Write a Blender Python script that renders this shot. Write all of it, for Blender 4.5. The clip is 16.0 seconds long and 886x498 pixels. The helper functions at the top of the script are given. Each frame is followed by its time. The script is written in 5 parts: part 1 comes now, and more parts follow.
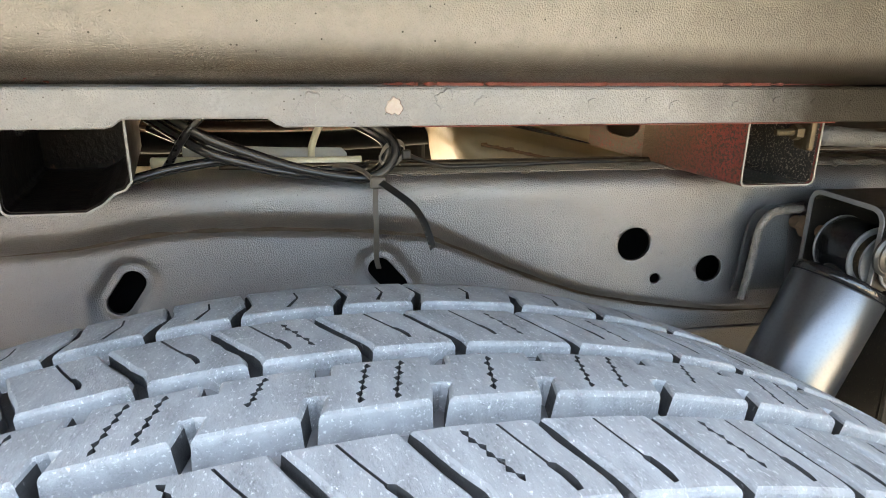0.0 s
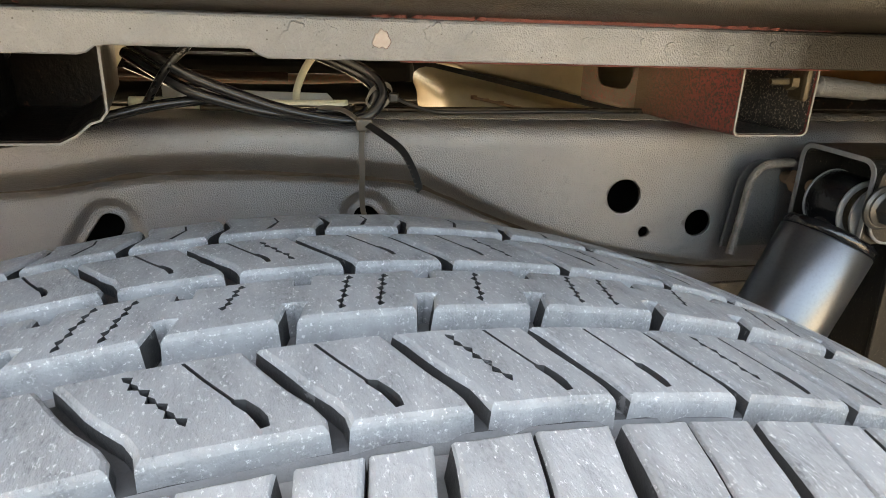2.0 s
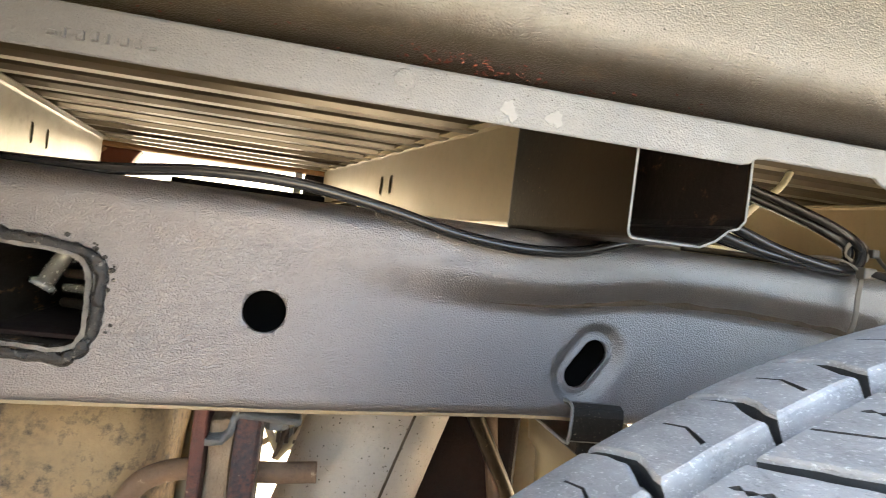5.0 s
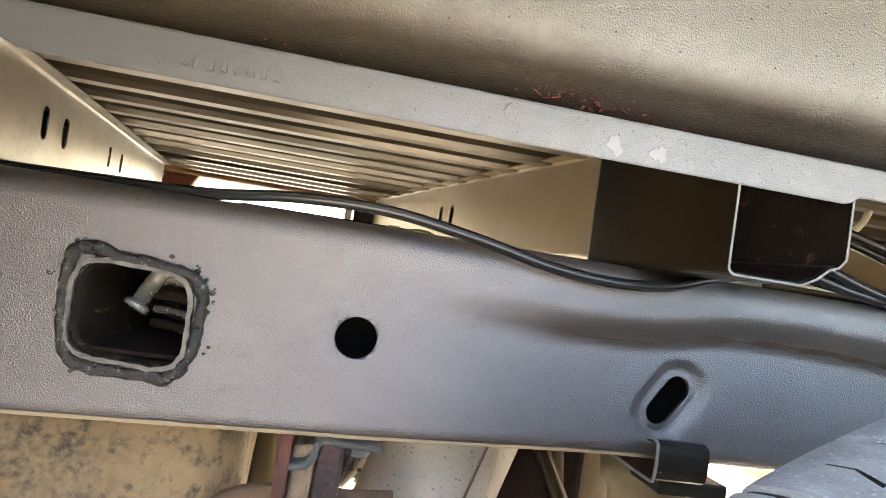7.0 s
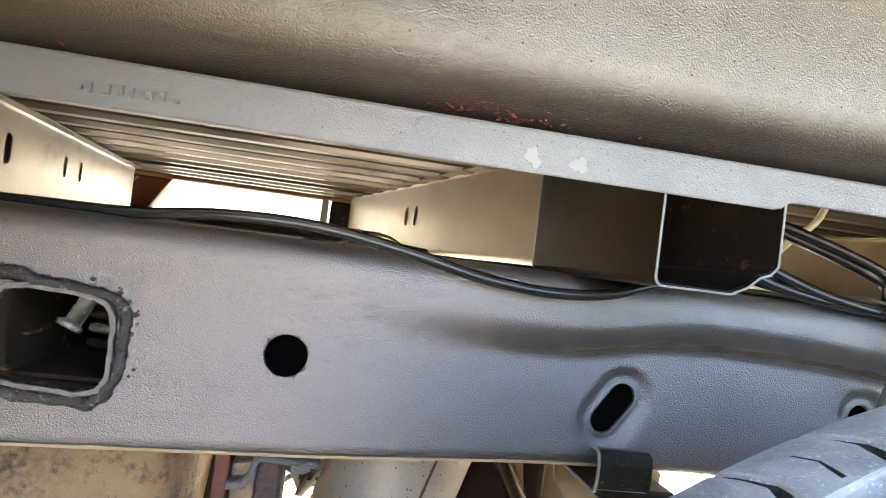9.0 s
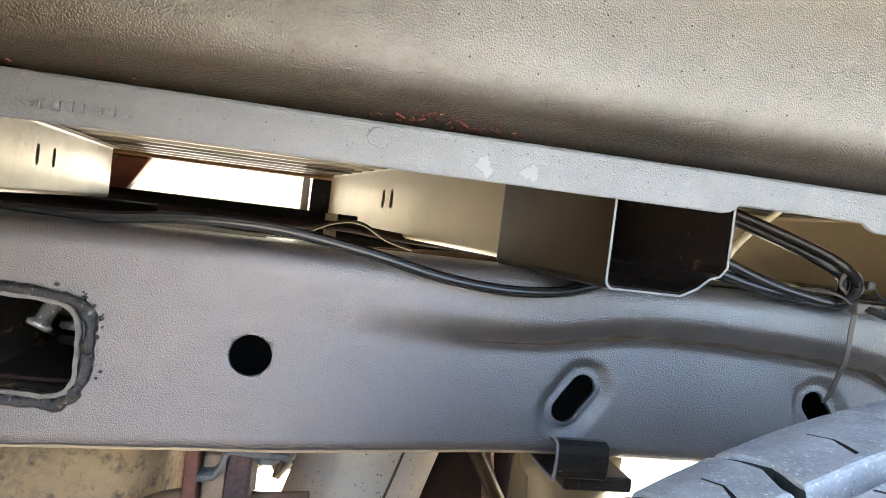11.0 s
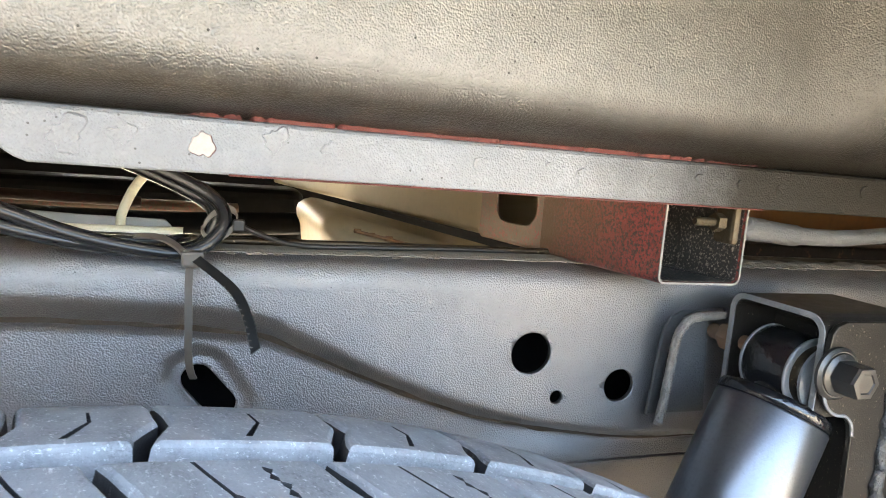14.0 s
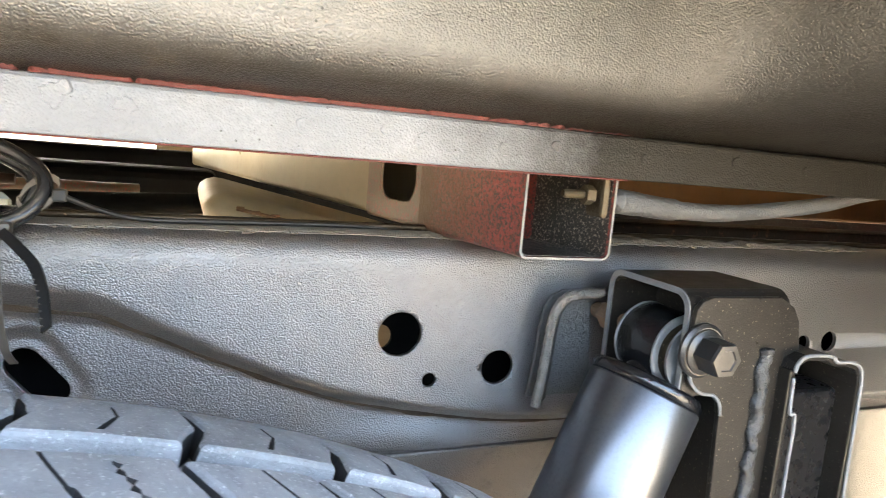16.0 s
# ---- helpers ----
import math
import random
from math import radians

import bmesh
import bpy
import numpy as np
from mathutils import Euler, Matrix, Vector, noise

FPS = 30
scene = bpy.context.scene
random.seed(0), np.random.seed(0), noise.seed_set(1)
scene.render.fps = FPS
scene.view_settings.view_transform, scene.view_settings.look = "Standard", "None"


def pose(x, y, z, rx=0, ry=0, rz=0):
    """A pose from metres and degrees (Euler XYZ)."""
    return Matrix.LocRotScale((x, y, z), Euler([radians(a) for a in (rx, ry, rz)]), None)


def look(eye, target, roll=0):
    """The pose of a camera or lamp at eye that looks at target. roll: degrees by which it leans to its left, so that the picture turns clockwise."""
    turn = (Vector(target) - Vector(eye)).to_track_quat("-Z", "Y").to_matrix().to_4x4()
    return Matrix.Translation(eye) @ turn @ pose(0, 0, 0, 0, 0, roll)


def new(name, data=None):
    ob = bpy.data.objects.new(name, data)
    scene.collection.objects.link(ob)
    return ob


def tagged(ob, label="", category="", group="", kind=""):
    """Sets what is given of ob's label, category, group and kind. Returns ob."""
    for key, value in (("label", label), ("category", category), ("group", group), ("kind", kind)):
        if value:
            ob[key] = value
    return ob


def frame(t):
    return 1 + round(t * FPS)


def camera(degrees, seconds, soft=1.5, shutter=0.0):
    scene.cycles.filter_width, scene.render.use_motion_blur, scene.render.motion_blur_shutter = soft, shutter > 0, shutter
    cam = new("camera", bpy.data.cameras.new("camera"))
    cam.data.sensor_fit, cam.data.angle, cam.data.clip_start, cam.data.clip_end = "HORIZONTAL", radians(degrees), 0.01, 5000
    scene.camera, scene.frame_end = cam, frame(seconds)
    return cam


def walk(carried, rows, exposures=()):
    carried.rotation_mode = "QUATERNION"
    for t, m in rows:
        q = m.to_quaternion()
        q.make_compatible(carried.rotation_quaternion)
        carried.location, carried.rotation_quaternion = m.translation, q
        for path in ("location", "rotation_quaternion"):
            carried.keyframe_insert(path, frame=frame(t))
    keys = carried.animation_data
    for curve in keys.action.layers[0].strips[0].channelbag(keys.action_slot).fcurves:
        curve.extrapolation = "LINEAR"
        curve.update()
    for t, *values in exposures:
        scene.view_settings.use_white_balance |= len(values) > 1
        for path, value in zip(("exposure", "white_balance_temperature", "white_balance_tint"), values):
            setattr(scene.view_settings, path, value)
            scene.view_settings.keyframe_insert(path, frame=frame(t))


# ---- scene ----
cam = camera(68.0, 16.0, soft=0.9, shutter=0.25)

PATH = [
    (0, (-0.078, -0.172, 1.083), (0.273, 1.699, 0.471), 0.8),
    (0.5, (-0.081, -0.173, 1.079), (0.27, 1.695, 0.457), 1.1),
    (1, (-0.08, -0.172, 1.071), (0.284, 1.686, 0.428), 1.6),
    (1.5, (-0.08, -0.17, 1.06), (0.298, 1.669, 0.371), 2.3),
    (2, (-0.077, -0.17, 1.06), (0.31, 1.668, 0.374), 2.1),
    (2.5, (-0.085, -0.168, 1.061), (0.316, 1.678, 0.406), 1.0),
    (3, (-0.151, -0.154, 1.052), (0.326, 1.761, 0.726), 2.2),
    (3.5, (-0.24, -0.13, 1.016), (0.299, 1.79, 0.864), 5.8),
    (4, (-0.337, -0.118, 1.0), (0.16, 1.816, 0.889), 6.1),
    (4.5, (-0.405, -0.108, 0.976), (0.024, 1.844, 0.903), 6.3),
    (5, (-0.453, -0.102, 0.957), (-0.051, 1.857, 0.951), 7.2),
    (5.2, (-0.463, -0.104, 0.954), (-0.129, 1.868, 0.955), 8.6),
    (7.3, (-0.497, -0.097, 0.951), (-0.186, 1.877, 1.029), 8.8),
    (7.5, (-0.497, -0.099, 0.955), (-0.218, 1.88, 1.024), 8.2),
    (8, (-0.485, -0.1, 0.962), (-0.196, 1.878, 1.04), 7.5),
    (8.5, (-0.477, -0.103, 0.963), (-0.168, 1.871, 1.06), 7.1),
    (9, (-0.451, -0.097, 0.974), (-0.138, 1.878, 1.012), 7.3),
    (9.2, (-0.44, -0.097, 0.98), (-0.117, 1.877, 0.975), 7.1),
    (11.5, (-0.429, -0.119, 1.005), (-0.068, 1.847, 0.931), 6.7),
    (12, (-0.394, -0.141, 1.011), (0.092, 1.798, 0.939), 6.4),
    (12.5, (-0.312, -0.141, 1.02), (0.238, 1.778, 0.909), 5.7),
    (13, (-0.194, -0.131, 1.043), (0.31, 1.791, 0.813), 4.6),
    (13.5, (-0.071, -0.091, 1.049), (0.539, 1.799, 0.814), 4.6),
    (14, (-0.024, -0.065, 1.043), (0.627, 1.807, 0.775), 4.6),
    (14.5, (-0.014, -0.059, 1.037), (0.662, 1.802, 0.753), 5.1),
    (15, (0.004, -0.063, 1.044), (0.716, 1.785, 0.762), 4.9),
    (15.5, (0.019, -0.065, 1.04), (0.72, 1.786, 0.755), 4.6),
    (16, (0.049, -0.066, 1.035), (0.795, 1.767, 0.747), 4.9),
]
walk(cam, [(t, look(eye, target, roll)) for t, eye, target, roll in PATH], exposures=[(0, 4.24, 7900, 2), (1, 4.14, 8500, 3), (1.5, 3.89, 8900, 4), (2.2, 3.79, 9000, 4), (3, 4.05, 8400, 4), (4, 4.32, 8000, 4), (5, 4.64, 7700, 4), (8.5, 4.64, 6700, 3), (11.5, 4.53, 6500, 2), (12.5, 4.4, 6600, 1), (14, 4.75, 7000, 3), (16, 4.88, 7200, 4)])

# ---- light ----
world = bpy.data.worlds.new("sky")
scene.world = world
world.use_nodes = True
SUN_ELEV, SUN_ROT = radians(50), radians(-22)
wn = world.node_tree.nodes
sky = wn.new("ShaderNodeTexSky")
sky.sky_type, sky.sun_disc = "NISHITA", False
sky.sun_elevation, sky.sun_rotation = SUN_ELEV, SUN_ROT
sky.air_density, sky.dust_density, sky.ozone_density = 0.75, 6.0, 0.5
wn["Background"].inputs["Strength"].default_value = 0.15
world.node_tree.links.new(sky.outputs[0], wn["Background"].inputs["Color"])
sun = new("sun", bpy.data.lights.new("sun", "SUN"))
sun.data.energy, sun.data.angle, sun.data.color = 4.5, radians(0.5), (1.0, 0.95, 0.87)
sun_way = Vector((math.sin(SUN_ROT) * math.cos(SUN_ELEV), math.cos(SUN_ROT) * math.cos(SUN_ELEV), math.sin(SUN_ELEV)))
sun.matrix_world = look(sun_way * 20, (0, 0, 0))


# ---- materials ----
def mat(name, base, rough=0.6, metal=0.0, dark=None, scale=30.0, mix=0.5, bump=0.0, bump_scale=400.0, bump_dist=0.002, bump_detail=5.0,
        spots=None, spot_scale=60.0, spot_cut=0.62, spot_soft=0.05, rough_var=0.1, per_object=0.0, spec=0.5, stretch=None, fine_bump=0.0, coat=0.0, coat_rough=0.3, below=None, beyond=(), grains=False, pits=None):
    """A surface: base colour varied to a second one by broad noise, with spots of a third, grain in relief and uneven gloss."""
    m = bpy.data.materials.new(name)
    m.use_nodes = True
    nt = m.node_tree
    nodes, link = nt.nodes, nt.links.new
    bs = nodes["Principled BSDF"]
    bs.inputs["Metallic"].default_value = metal
    bs.inputs["Specular IOR Level"].default_value = spec
    bs.inputs["Coat Weight"].default_value, bs.inputs["Coat Roughness"].default_value = coat, coat_rough
    tc = nodes.new("ShaderNodeTexCoord")
    vec = tc.outputs["Object"]
    if stretch:
        mp = nodes.new("ShaderNodeMapping")
        mp.inputs["Scale"].default_value = stretch
        link(vec, mp.inputs[0])
        vec = mp.outputs[0]

    def noise_tex(sc, detail=4.0, rough_=0.6):
        n = nodes.new("ShaderNodeTexNoise")
        n.inputs["Scale"].default_value, n.inputs["Detail"].default_value, n.inputs["Roughness"].default_value = sc, detail, rough_
        link(vec, n.inputs["Vector"])
        return n.outputs["Fac"]

    def ramp(fac, lo, hi):
        r = nodes.new("ShaderNodeMapRange")
        r.inputs["From Min"].default_value, r.inputs["From Max"].default_value = lo, hi
        link(fac, r.inputs["Value"])
        return r.outputs[0]

    def blend(fac, a, b):
        x = nodes.new("ShaderNodeMix")
        x.data_type = "RGBA"
        link(fac, x.inputs[0])
        for sock, v in ((x.inputs[6], a), (x.inputs[7], b)):
            if isinstance(v, tuple):
                sock.default_value = (*v, 1)
            else:
                link(v, sock)
        return x.outputs[2]

    dark = dark or tuple(c * 0.6 for c in base)
    fac = ramp(noise_tex(scale, 5.0), 0.5 - mix / 2, 0.5 + mix / 2)
    col = blend(fac, dark, base)
    fine = ramp(noise_tex(scale * 14, 3.0), 0.3, 0.75)
    col = blend(fine, blend(fine, tuple(c * 0.8 for c in base), base), col)
    if spots:
        col = blend(ramp(noise_tex(spot_scale, 6.0, 0.7), spot_cut, spot_cut + spot_soft), col, spots)
    if pits:
        # sparse pinholes down to the black ground: their colour, how many to the metre, and their size
        shade, many, size = pits
        cell = nodes.new("ShaderNodeTexVoronoi")
        cell.inputs["Scale"].default_value = many
        link(vec, cell.inputs["Vector"])
        col = blend(ramp(cell.outputs["Distance"], size * 0.75, size), shade, col)
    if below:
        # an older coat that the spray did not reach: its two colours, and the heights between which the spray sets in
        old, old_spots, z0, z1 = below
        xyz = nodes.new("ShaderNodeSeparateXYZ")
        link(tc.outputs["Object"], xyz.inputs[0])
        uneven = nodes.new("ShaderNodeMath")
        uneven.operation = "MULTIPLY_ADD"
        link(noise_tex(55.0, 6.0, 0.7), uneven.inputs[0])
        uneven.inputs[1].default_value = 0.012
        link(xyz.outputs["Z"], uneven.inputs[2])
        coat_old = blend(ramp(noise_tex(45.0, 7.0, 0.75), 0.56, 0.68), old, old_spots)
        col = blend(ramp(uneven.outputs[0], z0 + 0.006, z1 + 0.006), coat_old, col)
    toned = None
    for end_tone, x0, x1, swing, *glossy in beyond:
        # a second tone at one end: its colour, where along the panel it sets in and is whole, how uneven, and whether
        # it keeps the gloss
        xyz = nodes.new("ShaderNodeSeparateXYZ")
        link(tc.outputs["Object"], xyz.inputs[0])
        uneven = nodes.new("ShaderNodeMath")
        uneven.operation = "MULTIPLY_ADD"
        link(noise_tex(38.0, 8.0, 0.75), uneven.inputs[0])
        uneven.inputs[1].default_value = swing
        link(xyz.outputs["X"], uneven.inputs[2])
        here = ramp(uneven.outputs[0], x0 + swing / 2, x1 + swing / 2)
        col = blend(here, col, end_tone)
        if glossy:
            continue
        if toned is not None:
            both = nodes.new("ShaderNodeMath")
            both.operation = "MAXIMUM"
            link(toned, both.inputs[0])
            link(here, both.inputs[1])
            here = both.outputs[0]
        toned = here
    if toned is not None:
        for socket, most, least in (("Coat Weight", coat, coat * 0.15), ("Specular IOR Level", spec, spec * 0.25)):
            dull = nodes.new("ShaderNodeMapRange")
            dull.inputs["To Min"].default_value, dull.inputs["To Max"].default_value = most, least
            link(toned, dull.inputs["Value"])
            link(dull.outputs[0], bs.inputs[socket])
    if per_object:
        oi = nodes.new("ShaderNodeObjectInfo")
        hv = nodes.new("ShaderNodeHueSaturation")
        link(ramp(oi.outputs["Random"], 0, 1), hv.inputs["Value"])
        hv.inputs["Value"].default_value = 1
        mr = nodes.new("ShaderNodeMapRange")
        mr.inputs["To Min"].default_value, mr.inputs["To Max"].default_value = 1 - per_object, 1 + per_object
        link(oi.outputs["Random"], mr.inputs["Value"])
        link(mr.outputs[0], hv.inputs["Value"])
        link(col, hv.inputs["Color"])
        col = hv.outputs[0]
    link(col, bs.inputs["Base Color"])
    rr = nodes.new("ShaderNodeMapRange")
    rr.inputs["To Min"].default_value, rr.inputs["To Max"].default_value = max(0.03, rough - rough_var), min(1, rough + rough_var)
    link(noise_tex(scale * 3), rr.inputs["Value"])
    link(rr.outputs[0], bs.inputs["Roughness"])
    if bump:
        bp = nodes.new("ShaderNodeBump")
        bp.inputs["Strength"].default_value, bp.inputs["Distance"].default_value = bump, bump_dist
        height = noise_tex(bump_scale, bump_detail, 0.68 if bump_detail > 3 else 0.5)
        if grains:
            # drops of a sprayed coat, of uneven size
            cell = nodes.new("ShaderNodeTexVoronoi")
            cell.feature = "SMOOTH_F1"
            cell.inputs["Scale"].default_value, cell.inputs["Smoothness"].default_value = bump_scale * 0.62, 0.6
            link(vec, cell.inputs["Vector"])
            drop = nodes.new("ShaderNodeMath")
            drop.operation = "MULTIPLY_ADD"
            link(cell.outputs["Distance"], drop.inputs[0])
            drop.inputs[1].default_value = -1.1
            half = nodes.new("ShaderNodeMath")
            half.operation = "MULTIPLY"
            link(height, half.inputs[0])
            half.inputs[1].default_value = 0.45
            link(half.outputs[0], drop.inputs[2])
            height = drop.outputs[0]
        if fine_bump:
            # broad unevenness under the grain
            add = nodes.new("ShaderNodeMath")
            add.operation = "MULTIPLY_ADD"
            link(noise_tex(bump_scale * 0.12, 3.0, 0.6), add.inputs[0])
            add.inputs[1].default_value = fine_bump
            link(height, add.inputs[2])
            height = add.outputs[0]
        link(height, bp.inputs["Height"])
        link(bp.outputs[0], bs.inputs["Normal"])
        link(bp.outputs[0], bs.inputs["Coat Normal"])
    return m


# LINER and FLANGE: darker paint and shade of the ends, both in the colour
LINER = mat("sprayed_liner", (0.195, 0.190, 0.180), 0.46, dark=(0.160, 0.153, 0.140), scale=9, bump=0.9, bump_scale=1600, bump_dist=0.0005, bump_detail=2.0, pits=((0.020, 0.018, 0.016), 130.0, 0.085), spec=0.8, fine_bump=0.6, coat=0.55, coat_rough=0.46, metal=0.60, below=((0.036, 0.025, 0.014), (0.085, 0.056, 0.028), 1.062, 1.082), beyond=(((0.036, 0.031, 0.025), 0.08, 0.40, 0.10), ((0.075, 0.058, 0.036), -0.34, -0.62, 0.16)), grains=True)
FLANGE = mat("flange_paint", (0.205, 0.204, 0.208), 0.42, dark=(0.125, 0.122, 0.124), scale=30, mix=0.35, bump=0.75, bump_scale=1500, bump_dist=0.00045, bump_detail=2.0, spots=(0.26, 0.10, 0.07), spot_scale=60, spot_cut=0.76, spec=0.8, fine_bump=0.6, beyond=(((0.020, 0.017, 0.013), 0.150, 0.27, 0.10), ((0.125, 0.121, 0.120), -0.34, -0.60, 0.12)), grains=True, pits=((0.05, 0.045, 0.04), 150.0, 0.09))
# FRAME: the front length is dimmed in the colour, where it came out bright
FRAME = mat("frame_coating", (0.250, 0.243, 0.240), 0.37, dark=(0.172, 0.158, 0.156), scale=11, bump=1.0, bump_scale=1600, bump_dist=0.0005, bump_detail=2.0, pits=((0.022, 0.021, 0.020), 130.0, 0.065), spec=1.0, fine_bump=0.35, coat=0.85, coat_rough=0.37, metal=0.86, below=((0.165, 0.140, 0.115), (0.105, 0.088, 0.072), 0.818, 0.838), grains=True, beyond=(((0.178, 0.161, 0.158), -0.12, -0.34, 0.08, True),))
BLACK = mat("black_paint", (0.026, 0.022, 0.018), 0.32, dark=(0.008, 0.007, 0.006), scale=34, mix=0.3, bump=0.35, bump_scale=900, bump_dist=0.0006, bump_detail=2.0, spots=(0.24, 0.20, 0.16), spot_scale=520, spot_cut=0.61, spot_soft=0.08, spec=0.22, coat=0.06, coat_rough=0.2)
STEEL = mat("worn_black_steel", (0.060, 0.044, 0.027), 0.34, metal=0.55, spec=0.3, dark=(0.014, 0.011, 0.008), scale=13, mix=0.22, bump=0.25, bump_scale=260, bump_dist=0.0008, rough_var=0.12, spots=(0.30, 0.22, 0.14), spot_scale=330, spot_cut=0.63, spot_soft=0.08)
# brown steel whose dark reflection at one edge is put into the colour
BROWN_DARK_EDGE = mat("brown_steel_dark_edge", (0.010, 0.008, 0.007), 0.36, metal=0.9, spec=0.1, dark=(0.006, 0.005, 0.005), scale=13, bump=0.25, bump_scale=260, bump_dist=0.0008, rough_var=0.12, beyond=(((0.052, 0.037, 0.022), -0.299, -0.282, 0.012),), pits=((0.20, 0.14, 0.08), 210.0, 0.10))
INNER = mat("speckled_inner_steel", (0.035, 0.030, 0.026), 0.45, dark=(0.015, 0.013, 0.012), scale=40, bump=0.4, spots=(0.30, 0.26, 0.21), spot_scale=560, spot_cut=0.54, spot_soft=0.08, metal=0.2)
NEAR_BLACK = mat("near_black_rust_flecked", (0.016, 0.012, 0.010), 0.34, dark=(0.004, 0.004, 0.004), scale=24, mix=0.25, bump=0.45, bump_scale=130, spots=(0.15, 0.085, 0.05), spot_scale=70, spot_cut=0.60, spot_soft=0.12, spec=0.12)
EDGE = mat("bare_edge", (0.24, 0.23, 0.215), 0.45, metal=0.3, scale=120, bump=0.4)
BEIGE = mat("bare_primer_steel", (0.25, 0.20, 0.118), 0.45, metal=0.3, dark=(0.15, 0.115, 0.066), scale=10, spots=(0.16, 0.09, 0.04), spot_scale=50, spot_cut=0.70)
RED = mat("worn_red_paint", (0.27, 0.044, 0.035), 0.45, dark=(0.14, 0.030, 0.022), scale=45, mix=0.3, spots=(0.038, 0.028, 0.022), spot_scale=420, spot_cut=0.47, spot_soft=0.10, bump=0.4, beyond=(((0.105, 0.066, 0.040), 0.231, 0.211, 0.030),))
FLOOR = mat("bed_underside", (0.075, 0.057, 0.035), 0.40, metal=0.35, dark=(0.036, 0.027, 0.017), scale=8, spots=(0.34, 0.28, 0.20), spot_scale=80, spot_cut=0.74, stretch=(0.4, 1, 1))
STAINED = mat("stained_steel", (0.155, 0.105, 0.066), 0.5, dark=(0.060, 0.040, 0.028), scale=25, mix=0.4, spots=(0.22, 0.05, 0.035), spot_scale=330, spot_cut=0.53, spot_soft=0.08, bump=0.3)
BRASSY = mat("yellowed_zinc", (0.105, 0.080, 0.048), 0.45, metal=0.6, dark=(0.07, 0.05, 0.03), scale=120, mix=0.3, bump=0.4)
LIP = mat("ground_bare_lip", (0.30, 0.265, 0.23), 0.5, metal=0.3, dark=(0.03, 0.026, 0.022), scale=110, mix=0.3, bump=1.0, bump_scale=500)
GALV = mat("bare_galvanised_steel", (0.21, 0.185, 0.145), 0.34, metal=0.65, dark=(0.075, 0.062, 0.045), scale=9, mix=0.3, spots=(0.12, 0.09, 0.055), spot_scale=60, spot_cut=0.66, bump=0.15)
RUST = mat("rusted_steel", (0.22, 0.13, 0.075), 0.75, dark=(0.07, 0.045, 0.03), scale=35, mix=0.3, bump=0.6, bump_scale=250, spots=(0.35, 0.25, 0.16), spot_scale=90, spot_cut=0.64)
TANK = mat("dusty_stained_metal", (0.42, 0.285, 0.150), 0.8, dark=(0.070, 0.056, 0.042), scale=11, mix=0.25, bump=0.8, bump_scale=300, spots=(0.060, 0.050, 0.040), spot_scale=60, spot_cut=0.52, spot_soft=0.16)
TUBE = mat("galvanised_tube", (0.52, 0.45, 0.37), 0.55, metal=0.2, dark=(0.38, 0.32, 0.25), scale=18, bump=0.3, spots=(0.16, 0.12, 0.09), spot_scale=260, spot_cut=0.62, pits=((0.09, 0.07, 0.05), 150.0, 0.13))
PLATERED = mat("dark_red_rust", (0.120, 0.034, 0.022), 0.6, dark=(0.022, 0.014, 0.014), scale=26, mix=0.25, bump=0.7, bump_scale=220, spots=(0.26, 0.17, 0.11), spot_scale=110, spot_cut=0.64)
PLATEBLUE = mat("blue_black_scale", (0.022, 0.024, 0.032), 0.45, metal=0.3, dark=(0.13, 0.045, 0.030), scale=22, mix=0.2, bump=0.7, bump_scale=220, spots=(0.16, 0.12, 0.10), spot_scale=140, spot_cut=0.64)
SANDWEB = mat("sandy_rusted_web", (0.36, 0.25, 0.16), 0.85, dark=(0.13, 0.075, 0.045), scale=60, mix=0.3, bump=1.0, bump_scale=160, bump_dist=0.004, stretch=(1, 1, 0.5))
SHEEN = mat("shiny_grey_sheath", (0.022, 0.022, 0.023), 0.25, metal=0.2, scale=60, rough_var=0.04)
RUSTDARK = mat("dark_rust", (0.030, 0.015, 0.010), 0.85, dark=(0.016, 0.013, 0.013), scale=40, mix=0.35, bump=0.7, bump_scale=250, spec=0.2)
CABLE = mat("black_cable_sheath", (0.009, 0.009, 0.010), 0.28, scale=60, rough_var=0.06)
TIE = mat("aged_nylon", (0.11, 0.092, 0.075), 0.5, dark=(0.06, 0.048, 0.038), scale=120)
TIE_DARK = mat("black_nylon", (0.012, 0.011, 0.010), 0.5, scale=120)
WHITE_WIRE = mat("cream_wire", (0.72, 0.66, 0.48), 0.4, scale=60, mix=0.3)
GREY_PLATE = mat("grey_plate", (0.45, 0.45, 0.43), 0.5, scale=30)
CHROME = mat("shock_sleeve", (0.19, 0.197, 0.209), 0.30, scale=30, bump_scale=700, rough_var=0.03, dark=(0.155, 0.160, 0.170), bump=0.25, bump_dist=0.0003, bump_detail=2.0, spots=(0.42, 0.42, 0.42), spot_scale=420, spot_cut=0.70, spec=1.0, metal=0.85)
BRIGHT = mat("bright_bare_steel", (0.62, 0.60, 0.55), 0.25, metal=0.7, dark=(0.30, 0.27, 0.23), scale=90, mix=0.3, bump=0.3)
GLOSS = mat("glossy_black_paint", (0.012, 0.012, 0.013), 0.22, dark=(0.007, 0.007, 0.007), scale=60, bump=0.5, bump_scale=420, bump_dist=0.0008, bump_detail=2.0, spots=(0.26, 0.25, 0.23), spot_scale=420, spot_cut=0.68, spot_soft=0.04, coat=0.5, coat_rough=0.12)
BOLT = mat("zinc_bolt", (0.105, 0.100, 0.094), 0.38, metal=0.8, scale=80, bump=0.1)
